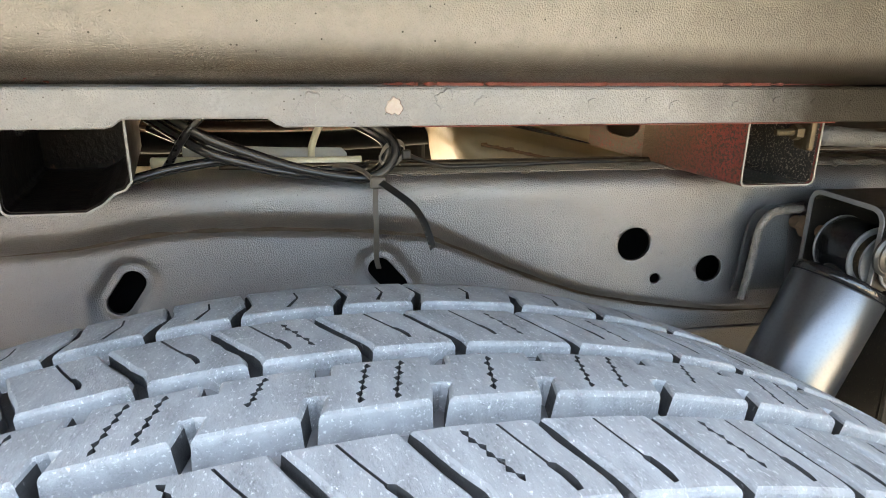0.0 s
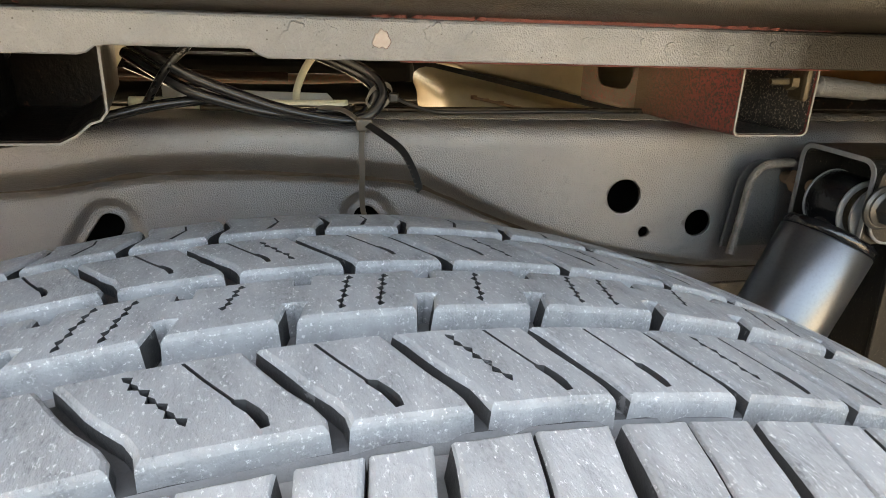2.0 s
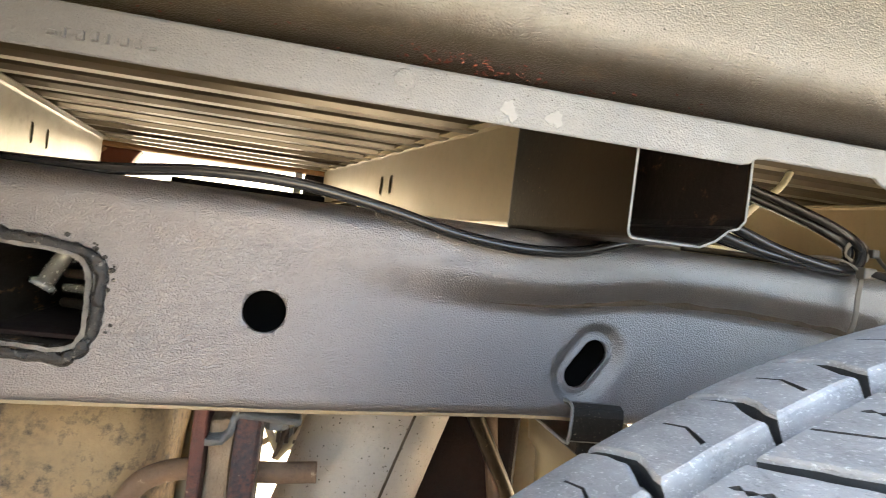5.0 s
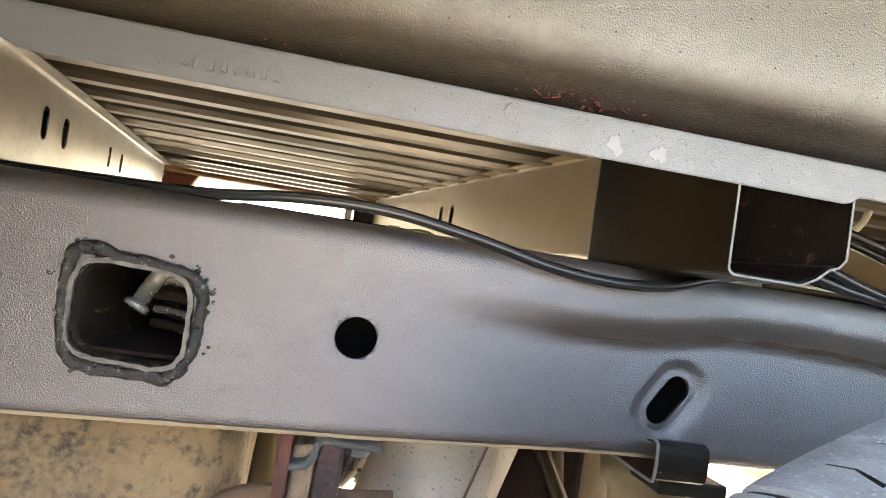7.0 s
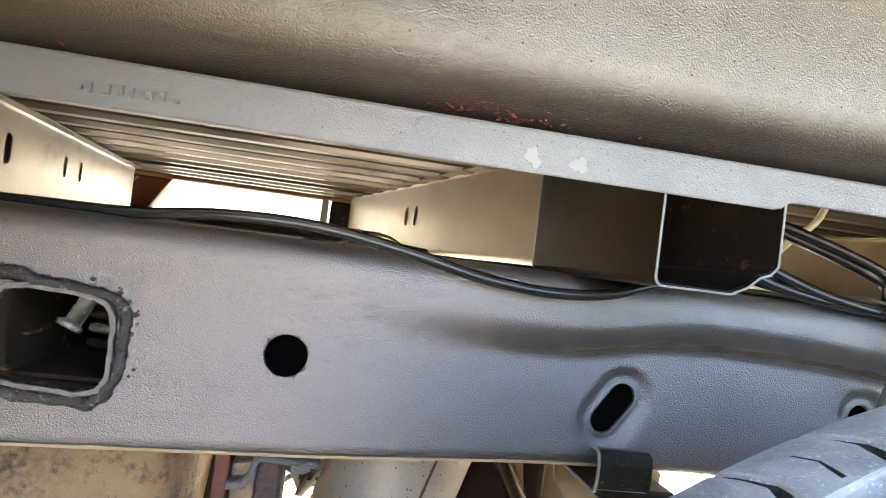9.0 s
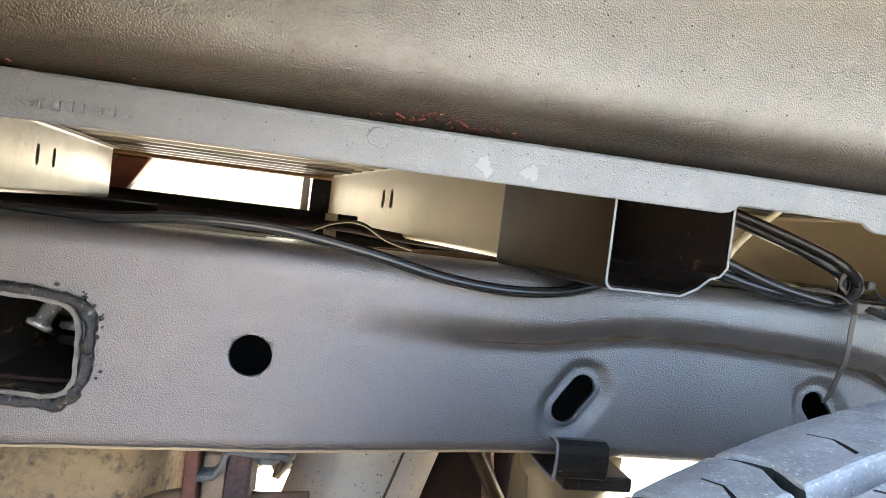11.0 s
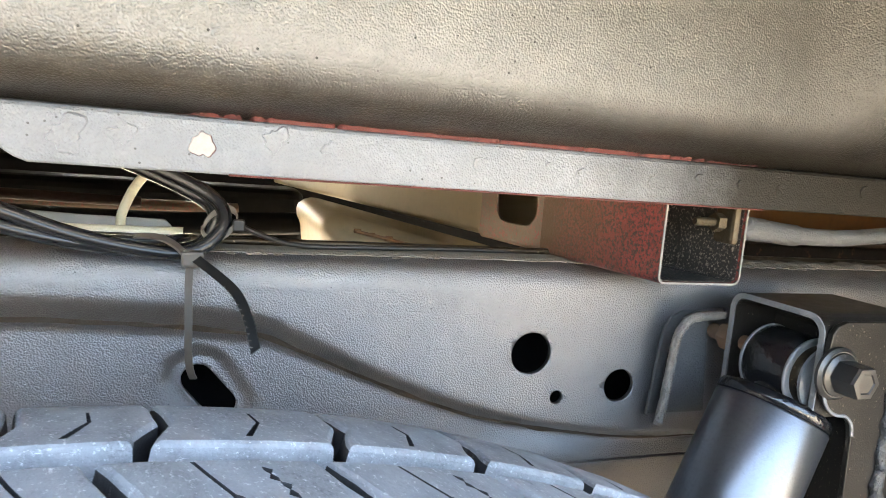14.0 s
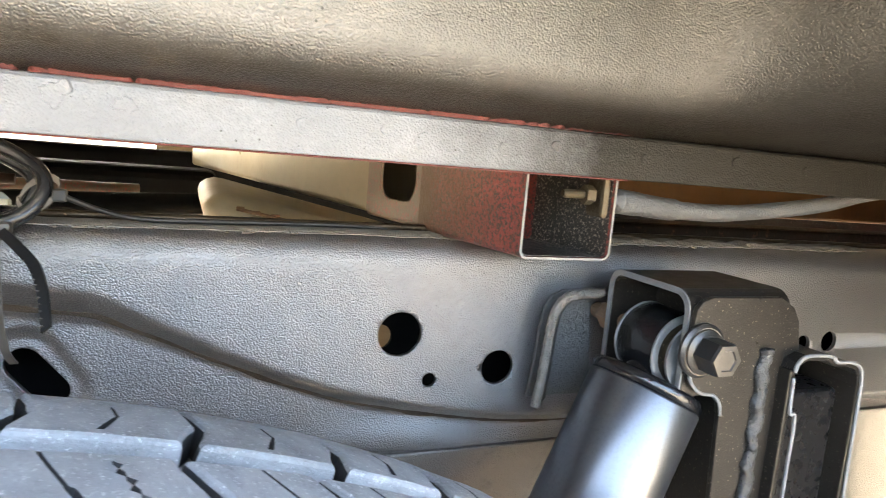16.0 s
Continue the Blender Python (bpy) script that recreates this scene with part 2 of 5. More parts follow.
RUBBER = mat("dusty_tread_rubber", (0.39, 0.394, 0.394), 0.74, dark=(0.150, 0.152, 0.156), scale=85, mix=0.30, bump=0.9, bump_scale=420, bump_dist=0.0010, spots=(0.70, 0.70, 0.69), spot_scale=900, spot_cut=0.575, spot_soft=0.12, per_object=0.10, spec=0.4, stretch=(1, 0.45, 1))
# dark for the black sidewalls, and for slot shade put into the colour
BARE_AND_SHADE = mat("bare_rubber_and_slot_shade", (0.050, 0.050, 0.051), 0.7, dark=(0.03, 0.03, 0.03), scale=60, bump=0.3, spots=(0.16, 0.16, 0.16), spot_scale=120, spot_cut=0.62)
GROOVE = mat("groove_rubber", (0.25, 0.252, 0.252), 0.7, dark=(0.17, 0.172, 0.175), scale=40, bump=0.4)
CHIP = mat("exposed_primer", (0.42, 0.37, 0.34), 0.6, dark=(0.34, 0.25, 0.22), scale=200, mix=0.3)
REDLINE = mat("red_overspray", (0.15, 0.030, 0.020), 0.6, dark=(0.045, 0.016, 0.012), scale=90, mix=0.3, bump=0.5)
GROUND = mat("dry_ground", (0.250, 0.225, 0.190), 0.9, dark=(0.185, 0.165, 0.138), scale=2, bump=0.5, bump_scale=60, bump_dist=0.01)
WORN = mat("worn_grey_edge", (0.30, 0.30, 0.30), 0.45, metal=0.3, dark=(0.12, 0.12, 0.12), scale=90, mix=0.4, bump=0.5, bump_scale=500)
GREYPAINT = mat("grey_sprayed_pipe", (0.12, 0.118, 0.114), 0.42, scale=60, bump=0.8, bump_scale=350, spec=0.8)
HATCHIN = mat("tube_inside", (0.034, 0.024, 0.016), 0.5, dark=(0.010, 0.009, 0.008), scale=45, mix=0.3, bump=0.5, bump_scale=300, spots=(0.26, 0.15, 0.075), spot_scale=60, spot_cut=0.60, stretch=(1, 0.25, 1), spec=0.2)
WELD = mat("shiny_weld", (0.10, 0.098, 0.095), 0.3, metal=0.6, dark=(0.04, 0.04, 0.04), scale=160, mix=0.3, bump=0.7, bump_scale=500, coat=0.4, coat_rough=0.2)
# near-black that puts the unlit spaces behind the rail into the colour
UNLIT = mat("unlit_black", (0.008, 0.008, 0.008), 0.8, scale=40, spec=0.1)
HATCHWELD = mat("blackened_weld", (0.026, 0.020, 0.016), 0.30, dark=(0.008, 0.008, 0.008), scale=90, bump=0.6, bump_scale=420, bump_dist=0.003, spots=(0.20, 0.17, 0.14), spot_scale=160, spot_cut=0.58, coat=0.3, coat_rough=0.2)
REDSILL = mat("brown_red_paint", (0.21, 0.062, 0.032), 0.55, dark=(0.12, 0.035, 0.02), scale=14, spots=(0.3, 0.17, 0.10), spot_scale=40, spot_cut=0.70)
RUSTSILL = mat("rust_stained_panel", (0.24, 0.115, 0.04), 0.7, dark=(0.08, 0.045, 0.025), scale=12, spots=(0.3, 0.22, 0.13), spot_scale=40, spot_cut=0.66)
PALE = mat("pale_patch", (0.30, 0.30, 0.30), 0.55, scale=120)
SWAGE_BROWN = mat("brown_dirt_and_shade", (0.078, 0.054, 0.033), 0.8, dark=(0.042, 0.030, 0.020), scale=120, mix=0.4, bump=0.5)
EDGE_DUST_LIT = mat("sandy_edge_dust_lit", (0.46, 0.37, 0.25), 0.95, dark=(0.32, 0.25, 0.16), scale=90, mix=0.4, bump=0.5)
DIRT = mat("dried_mud", (0.24, 0.205, 0.165), 0.95, dark=(0.16, 0.13, 0.10), scale=120, mix=0.4, bump=0.6)
BODY = mat("red_body_paint", (0.33, 0.035, 0.03), 0.3, scale=4)
WHITE_TANK = mat("stained_cream_plastic", (0.40, 0.32, 0.20), 0.5, dark=(0.34, 0.26, 0.15), scale=12, spots=(0.22, 0.14, 0.06), spot_scale=60, spot_cut=0.68)


# ---- mesh helpers ----
def thing(name, label, category, where=(0, 0, 0), group="", kind=""):
    ob = new(name)
    ob.location = where
    return tagged(ob, label, category, group, kind)


def to_mesh(bm, name, material, smooth=False):
    me = bpy.data.meshes.new(name)
    bmesh.ops.recalc_face_normals(bm, faces=bm.faces)
    if smooth:
        for f in bm.faces:
            f.smooth = True
    bm.to_mesh(me)
    bm.free()
    for m in material if isinstance(material, (list, tuple)) else [material]:
        me.materials.append(m)
    return me


def part(name, bm, material, parent=None, label="", smooth=False):
    """Link a bmesh as one mesh object under a thing or a part; its numbers are in the parent's space."""
    ob = new(name, to_mesh(bm, name, material, smooth))
    if parent is not None:
        ob.parent = parent
    if label:
        tagged(ob, label)
    return ob


def solo(name, bm, material, label, category, smooth=False, group="", kind=""):
    return tagged(new(name, to_mesh(bm, name, material, smooth)), label, category, group, kind)


def box(x0, x1, y0, y1, z0, z1, bevel=0.002, seg=2, bm=None):
    out = bmesh.new()
    bmesh.ops.create_cube(out, size=1)
    for v in out.verts:
        v.co = Vector(((x0 + x1) / 2 + v.co.x * (x1 - x0), (y0 + y1) / 2 + v.co.y * (y1 - y0), (z0 + z1) / 2 + v.co.z * (z1 - z0)))
    if bevel:
        bmesh.ops.bevel(out, geom=out.edges[:], offset=bevel, segments=seg, affect="EDGES", profile=0.5)
    return out if bm is None else merge(bm, out)


def merge(bm, other):
    me = bpy.data.meshes.new("tmp")
    other.to_mesh(me)
    other.free()
    bm.from_mesh(me)
    bpy.data.meshes.remove(me)
    return bm


def tube(path, r, sides=12, caps=True, bm=None, steps=8):
    """A round tube of radius r along a smooth curve through the points of the path."""
    p = [Vector(q) for q in path]
    pts = []
    if len(p) > 2:
        for i in range(len(p) - 1):
            a, b, c, d = p[max(i - 1, 0)], p[i], p[i + 1], p[min(i + 2, len(p) - 1)]
            for k in range(steps):
                t = k / steps
                pts.append(0.5 * ((2 * b) + (c - a) * t + (2 * a - 5 * b + 4 * c - d) * t * t + (3 * b - a - 3 * c + d) * t ** 3))
        pts.append(p[-1])
    else:
        pts = p
    out = bmesh.new() if bm is None else bm
    rings, up = [], None
    for i, q in enumerate(pts):
        t = (pts[min(i + 1, len(pts) - 1)] - pts[max(i - 1, 0)]).normalized()
        if up is None:
            up = t.orthogonal().normalized()
        up = (up - t * up.dot(t)).normalized()
        side = t.cross(up)
        rr = r[i * (len(r) - 1) // max(len(pts) - 1, 1)] if isinstance(r, (list, tuple)) else r
        rings.append([out.verts.new(q + rr * (math.cos(a) * up + math.sin(a) * side)) for a in (2 * math.pi * k / sides for k in range(sides))])
    for a, b in zip(rings, rings[1:]):
        for k in range(sides):
            out.faces.new((a[k], a[(k + 1) % sides], b[(k + 1) % sides], b[k]))
    if caps:
        out.faces.new(rings[0])
        out.faces.new(rings[-1])
    return out


def lathe(profile, m=None, sides=32, bm=None):
    """Turn a profile of (radius, height) about an axis; m places it."""
    out = bmesh.new() if bm is None else bm
    m = m or Matrix()
    rings = []
    for r, h in profile:
        rings.append([out.verts.new(m @ Vector((r * math.cos(a), r * math.sin(a), h))) for a in (2 * math.pi * k / sides for k in range(sides))])
    for a, b in zip(rings, rings[1:]):
        for k in range(sides):
            out.faces.new((a[k], a[(k + 1) % sides], b[(k + 1) % sides], b[k]))
    for ring in (rings[0], rings[-1]):
        out.faces.new(ring)
    return out


def sheet(rows, thick=0.0, bm=None):
    """A grid surface from rows of points; thick: given depth by a second skin along the normals."""
    out = bmesh.new() if bm is None else bm
    vs = [[out.verts.new(q) for q in row] for row in rows]
    faces = []
    for a, b in zip(vs, vs[1:]):
        for k in range(len(a) - 1):
            faces.append(out.faces.new((a[k], a[k + 1], b[k + 1], b[k])))
    if thick:
        out.normal_update()
        bmesh.ops.solidify(out, geom=faces, thickness=thick)
    return out


def strip(section, x_stations, thick, place):
    """Bend a section's points along stations into a sheet with thickness."""
    return sheet([[place(x, *q) for q in section] for x in x_stations], thick)


def plate(outline, y0, y1, bevel=0.001):
    """A flat plate: an outline in x and z, from y0 to y1."""
    out = bmesh.new()
    f = out.faces.new([out.verts.new((x, y0, z)) for x, z in outline])
    r = bmesh.ops.extrude_face_region(out, geom=[f])
    for v in r["geom"]:
        if isinstance(v, bmesh.types.BMVert):
            v.co.y = y1
    if bevel:
        bmesh.ops.bevel(out, geom=out.edges[:], offset=bevel, segments=2, affect="EDGES", profile=0.5)
    return out


def cut(ob, cutters):
    """Cut the cutters' shapes out of ob for good."""
    made = []
    for bm in cutters:
        me = bpy.data.meshes.new("cutter")
        bmesh.ops.recalc_face_normals(bm, faces=bm.faces)
        bm.to_mesh(me)
        bm.free()
        c = new("cutter", me)
        made.append(c)
        mod = ob.modifiers.new("cut", "BOOLEAN")
        mod.operation, mod.object, mod.solver = "DIFFERENCE", c, "EXACT"
    bpy.context.view_layer.update()
    me = bpy.data.meshes.new_from_object(ob.evaluated_get(bpy.context.evaluated_depsgraph_get()))
    ob.modifiers.clear()
    ob.data = me
    for c in made:
        bpy.data.objects.remove(c)


def ease(t):
    t = min(max(t, 0.0), 1.0)
    return t * t * (3 - 2 * t)


def along(x, knots):
    """A smooth value at x through knots of (x, value)."""
    if x <= knots[0][0]:
        return knots[0][1]
    for (a, u), (b, v) in zip(knots, knots[1:]):
        if x <= b:
            return u + (v - u) * ease((x - a) / (b - a))
    return knots[-1][1]


def flow(x, knots):
    """A value at x on a smooth line that runs through knots of (x, value) without steps."""
    if x <= knots[0][0]:
        return knots[0][1]
    for i in range(len(knots) - 1):
        (a, u), (b, v) = knots[i], knots[i + 1]
        if x <= b:
            p, q = knots[max(i - 1, 0)], knots[min(i + 2, len(knots) - 1)]
            h = b - a
            m0 = (v - p[1]) / (b - p[0]) * h
            m1 = (q[1] - u) / (q[0] - a) * h
            t = (x - a) / h
            return (2 * t ** 3 - 3 * t * t + 1) * u + (t ** 3 - 2 * t * t + t) * m0 + (3 * t * t - 2 * t ** 3) * v + (t ** 3 - t * t) * m1
    return knots[-1][1]


# ---- ground ----
bm = bmesh.new()
bmesh.ops.create_grid(bm, x_segments=8, y_segments=8, size=400)
solo("ground", bm, GROUND, "pale dry gravelly ground under the truck", "ground", kind="structure")

# ---- chassis rail ----
RAIL_Y, RAIL_TOP = 0.336, 0.977
SWAGE = [(-0.44, 0.932), (-0.33, 0.927), (-0.27, 0.928), (-0.20, 0.938), (-0.11, 0.938), (0.0, 0.929), (0.03, 0.917), (0.092, 0.889), (0.155, 0.866), (0.224, 0.851), (0.30, 0.841), (0.6, 0.836)]
RAIL_LOW = [(-0.9, 0.822), (-0.25, 0.838), (-0.10, 0.838), (0.19, 0.814), (0.30, 0.803), (1.2, 0.798)]
SLOTS = ((-0.2380, 0.8828, 1), (-0.026, 0.885, -1))


def rail_face(x, z):
    """How far the rail's face is pressed in at x, z."""
    line = flow(x, SWAGE)
    deep = 0.021 * ease((x + 0.47) / 0.24)
    soft = 0.030 - 0.012 * ease((x + 0.02) / 0.12)
    d = deep * ease((line + 0.55 * soft - z) / soft)
    # the pressing fades into a rounded lower edge
    d -= 0.006 * ease((x - 0.12) / 0.12) * ease((along(x, RAIL_LOW) + 0.035 - z) / 0.02)
    for cx, cz, sg in SLOTS:
        u = (x - cx) * math.cos(radians(55)) * sg + (z - cz) * math.sin(radians(55))
        w = -(x - cx) * math.sin(radians(55)) * sg + (z - cz) * math.cos(radians(55))
        dist = math.hypot(max(abs(u) - 0.011, 0), w)
        d += 0.0050 * ease((0.0245 - dist) / 0.0100) - 0.0012 * ease((0.0140 - dist) / 0.003)
    return d


def rail_section(x):
    low, top, out = along(x, RAIL_LOW), RAIL_TOP, []
    out.append((RAIL_Y + 0.075, top))
    out.append((RAIL_Y + 0.045, top))
    for k in range(9):
        a = k / 8 * math.pi / 2
        out.append((RAIL_Y + 0.019 - 0.019 * math.sin(a), top - 0.019 + 0.019 * math.cos(a)))
    n = 72
    for k in range(1, n):
        z = top - 0.019 - (top - 0.019 - low - 0.010) * k / n
        out.append((RAIL_Y + rail_face(x, z), z))
    d = rail_face(x, low + 0.010)
    for k in range(5):
        a = k / 4 * math.pi / 2
        out.append((RAIL_Y + d + 0.010 - (0.010) * math.cos(a), low + 0.010 - 0.010 * math.sin(a)))
    out.append((RAIL_Y + 0.045, low))
    out.append((RAIL_Y + 0.075, low))
    return out


xs = [-1.5, -1.1, -0.9] + [-0.8 + 0.005 * k for k in range(281)] + [0.8, 1.2]
xs = sorted(xs + [c + 0.0025 + 0.005 * k for c in (-0.285, -0.07) for k in range(18)])
bm = sheet([[(x, y, z) for y, z in rail_section(x)] for x in xs], 0)
bm.normal_update()
rail = thing("chassis_rail", "dark grey coated steel chassis rail with pressed swage", "chassis rail")
skin = part("rail_skin", bm, FRAME, rail, smooth=True)
so = skin.modifiers.new("thick", "SOLIDIFY")
so.thickness, so.offset = 0.0035, -1


def rod(x, z, r, y0=0.30, y1=0.36, sides=32):
    return lathe([(r, 0), (r, y1 - y0)], Matrix.Translation((x, y0, z)) @ pose(0, 0, 0, -90), sides)


def slot_cutter(cx, cz, half, r, ang, y0=0.30, y1=0.37):
    ring = [(half + r * math.cos(a), r * math.sin(a)) for a in (-math.pi / 2 + math.pi * k / 10 for k in range(11))]
    ring += [(-half - r * math.cos(a), -r * math.sin(a)) for a in (-math.pi / 2 + math.pi * k / 10 for k in range(11))]
    c, s = math.cos(ang), math.sin(ang)
    out = plate([(cx + c * u - s * w, cz + s * u + c * w) for u, w in ring], y0, y1, 0)
    return out


HATCH = (-0.615, 0.897)
hatch_ring = []
for k in range(32):
    a = 2 * math.pi * k / 32
    c, s = math.cos(a), math.sin(a)
    hatch_ring.append((0.034 * math.copysign(abs(c) ** 0.45, c), 0.029 * math.copysign(abs(s) ** 0.45, s)))
cut(skin, [rod(0.187, 0.9135, 0.0152), rod(0.2105, 0.8805, 0.0050), rod(0.262, 0.8875, 0.0125), rod(-0.475, 0.901, 0.0138),
           slot_cutter(-0.2380, 0.8828, 0.0110, 0.0098, radians(55)), slot_cutter(-0.026, 0.885, 0.011, 0.0100, radians(130)),
           rod(0.594, 0.897, 0.0095), rod(0.562, 0.895, 0.0085),
           plate([(HATCH[0] + u, HATCH[1] + w - 0.06 * u) for u, w in hatch_ring], 0.31, 0.37, 0)])
part("lower_plate", box(-0.02, 1.2, RAIL_Y + 0.012, RAIL_Y + 0.02, 0.68, 0.822, 0.002), FRAME, rail)
# near-black in colour so the rail's inside stays dark behind the holes
web = part("inner_web", sheet([[(x, RAIL_Y + 0.0755, along(x, RAIL_LOW) + 0.001), (x, RAIL_Y + 0.0755, RAIL_TOP - 0.001)] for x in (-1.5, -0.9, -0.6, -0.3, -0.2, -0.1, 0.0, 0.1, 0.19, 0.25, 0.30, 0.6, 1.2)], 0.003), UNLIT, rail)
cut(web, [rod(0.195, 0.890, 0.0100, 0.39, 0.44), plate([(HATCH[0] + 1.03 * u, HATCH[1] + 1.03 * w - 0.06 * u) for u, w in hatch_ring], 0.39, 0.44, 0)])

# ---- far side of the frame ----
far = thing("far_chassis_rail", "black steel chassis rail of the far side", "chassis rail")
# near-black colour stands in for the shade on the far side
part("rail_body", box(-1.5, 1.4, 1.14, 1.21, 0.84, 1.0, 0.012, 4), UNLIT, far, smooth=True)

# ---- bed side: flange and wheelhouse ----
FL_Y = 0.251


def flange_low(x):
    return 1.0285 + 0.0055 * (ease((x + 0.203) / 0.010) - ease((x + 0.111) / 0.010))


def bend_y(x):
    """The wheelhouse wall swings towards the wheel at its rear end."""
    r, d = 0.070, max(0.0, x - 0.268)
    return max(-0.275, -(r - math.sqrt(r * r - min(d, 0.066) ** 2)) - 2.83 * max(0.0, d - 0.066))


stations = [-0.690, -0.687, -0.683, -0.678, -0.672, -0.664, -0.656] + [-0.65 + 0.005 * k for k in range(320)]
rows = []
for x in stations:
    y = FL_Y
    low = flange_low(x) + (0.012 * (1 - ease((x + 0.690) / 0.03)))
    front = [(x, y + 0.0008, low), (x, y, low + 0.0008), (x, y - 0.0003, 1.036), (x, y, 1.044), (x, y + 0.0008, 1.0515), (x, y + 0.0018, 1.0530), (x, y + 0.004, 1.0536), (x, y + 0.010, 1.0542), (x, y + 0.021, 1.0528)]
    rows.append(front + [(x, y + 0.021, 1.0505), (x, y + 0.006, 1.0515), (x, y + 0.003, 1.044), (x, y + 0.0026, low + 0.0004), front[0]])
house = thing("wheelhouse", "grey textured sprayed wheelhouse panel with seam flange", "wheelhouse panel")
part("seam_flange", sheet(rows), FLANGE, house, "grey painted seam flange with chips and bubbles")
sec = [(0.022, 1.0525), (0.018, 1.0545), (0.010, 1.0575), (0.0, 1.0600), (-0.010, 1.0625), (-0.019, 1.0660), (-0.0255, 1.0715), (-0.029, 1.079), (-0.0305, 1.088),
       (-0.031, 1.10), (-0.030, 1.12), (-0.029, 1.15), (-0.030, 1.19), (-0.036, 1.22), (-0.050, 1.25), (-0.075, 1.275), (-0.11, 1.29), (-0.15, 1.297), (-0.19, 1.30)]
rows = []
for x in [-0.95 + 0.01 * k for k in range(121)] + [0.255 + 0.004 * k for k in range(54)] + [0.48, 0.60, 0.9]:
    b = bend_y(x)
    rows.append([(x, FL_Y + dy + b * ease((z - 1.055) / 0.06) , z) for dy, z in sec])
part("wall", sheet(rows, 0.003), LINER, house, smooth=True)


# ---- bed floor and cross members ----
floor = []
FLOOR_Z = 1.066
for k in range(-3, 105):
    y = 0.285 + 0.0085 * k
    floor.append((y, FLOOR_Z + (0.0, 0.0, 0.0, 0.004, 0.016, 0.018, 0.016, 0.004)[k % 8]))
bm = sheet([[(x, y, z) for y, z in floor] for x in (-1.9, -0.8, 0.0, 0.8, 1.3)], 0.0015)
solo("bed_floor", bm, FLOOR, "ribbed bare steel underside of the cargo bed", "bed floor", kind="structure")
SKEW = -0.20


def channel(x0, x1, y0, y1, low, top, label, pieces, notch=True, skew=SKEW, taper=False):
    """A cross member: an open channel under the bed, its cut end towards the wheel."""
    ob = thing("cross_member", label, "cross member", group="cross members under the bed")
    r = 0.004
    prof = [(x0 - 0.014, top), (x0 - 0.001, top), (x0, top - 0.004), (x0, 1.044)]
    prof += [(x0 + r - r * math.cos(a), low + r - r * math.sin(a)) for a in (k * math.pi / 8 for k in range(5))]
    if notch:
        prof += [(x1 - 0.028, low), (x1 - 0.018, low + 0.005), (x1 - 0.010, low + 0.012), (x1 - 0.004, low + 0.014), (x1, low + 0.019)]
    else:
        prof += [(x1 - r + r * math.sin(a), low + r - r * math.cos(a)) for a in (k * math.pi / 8 for k in range(5))]
    prof += [(x1, 1.044), (x1, top - 0.004), (x1 + 0.001, top), (x1 + 0.014, top)]
    made, a = [], y0
    for n, (nm, b, m, grow) in enumerate(pieces):
        ys = [a + (b - a) * k / 4 for k in range(4)] + [b - 0.012 + 0.002 * k for k in range(7)]
        rows = []
        for y in ys:
            # the end piece is drawn in round the narrower body where it stops
            g = grow + (0.006 * ease((y - b + 0.012) / 0.012) if n == 0 and taper else 0.0)
            rows.append([(x + (-g if x > (x0 + x1) / 2 else g) + skew * (y - y0), max(y, y0 + 0.03) if z > 1.045 else y, z + g) for x, z in prof])
        out = sheet(rows, 0.0013)
        made.append(part(nm, out, m, ob))
        a = b - 0.008
    rim = sheet([[(x, y, min(z, 1.045)) for x, z in prof[3:-3]] for y in (y0 - 0.0008, y0 - 0.0002)], 0.0014)
    part("cut_edge", rim, EDGE, ob, "bare bright cut edge")
    return ob, made


def holes_in(ob, x, spots, skew=SKEW):
    """Punch slots of half-width w and half-height h through a cross member's side walls."""
    cutters = []
    for y, z, w, h in spots:
        b = box(x - 0.05 + skew * (y - 0.26), x + 0.05 + skew * (y - 0.26), y - w, y + w, z - h, z + h, min(w, h) * 0.8, 3)
        cutters.append(b)
    cut(ob, cutters)


hat, made = channel(-0.270, -0.195, 0.256, 1.12, 0.977, 1.064, "dark steel cross member with bare inner length",
                    (("end_piece", 0.412, BROWN_DARK_EDGE, 0), ("body", 1.12, BEIGE, 0.0050)), taper=True)
inner = [(-0.2692, 1.050), (-0.2692, 0.982), (-0.2680, 0.9795), (-0.2655, 0.9780), (-0.2232, 0.9780), (-0.2135, 0.9828), (-0.2056, 0.9897), (-0.1995, 0.9918), (-0.1959, 0.9965), (-0.1959, 1.050)]
# the channel's inner shade is put into the colour of lining and plate
part("inner_lining", sheet([[(x + SKEW * (y - 0.256), y, z) for x, z in inner] for y in (0.2572, 0.30, 0.34, 0.398)], 0.0004), NEAR_BLACK, hat, "rust flecked inner face with its shade painted in")
part("bulkhead", plate([(x - 0.0288, 1.067 if z > 1.04 else z) for x, z in inner], 0.3995, 0.4012, 0), NEAR_BLACK, hat, "added near-black plate closing the channel")
# bright ridges added inside the channel to stand in for glints
for k, (y, z, r) in enumerate(((0.315, 1.024, 0.0024), (0.330, 1.022, 0.0016), (0.372, 1.020, 0.0030))):
    part("drip", tube([(-0.2650 + SKEW * (y - 0.256), y, z + 0.016), (-0.2645 + SKEW * (y - 0.256), y - 0.003, z), (-0.2650 + SKEW * (y - 0.256), y, z - 0.006 + 0.003 * k)], r, 8), WELD, hat, "shiny ridge standing in for a glint", smooth=True)
holes_in(made[1], -0.27, [(0.727, 1.027, 0.007, 0.012), (0.765, 1.027, 0.007, 0.012)])
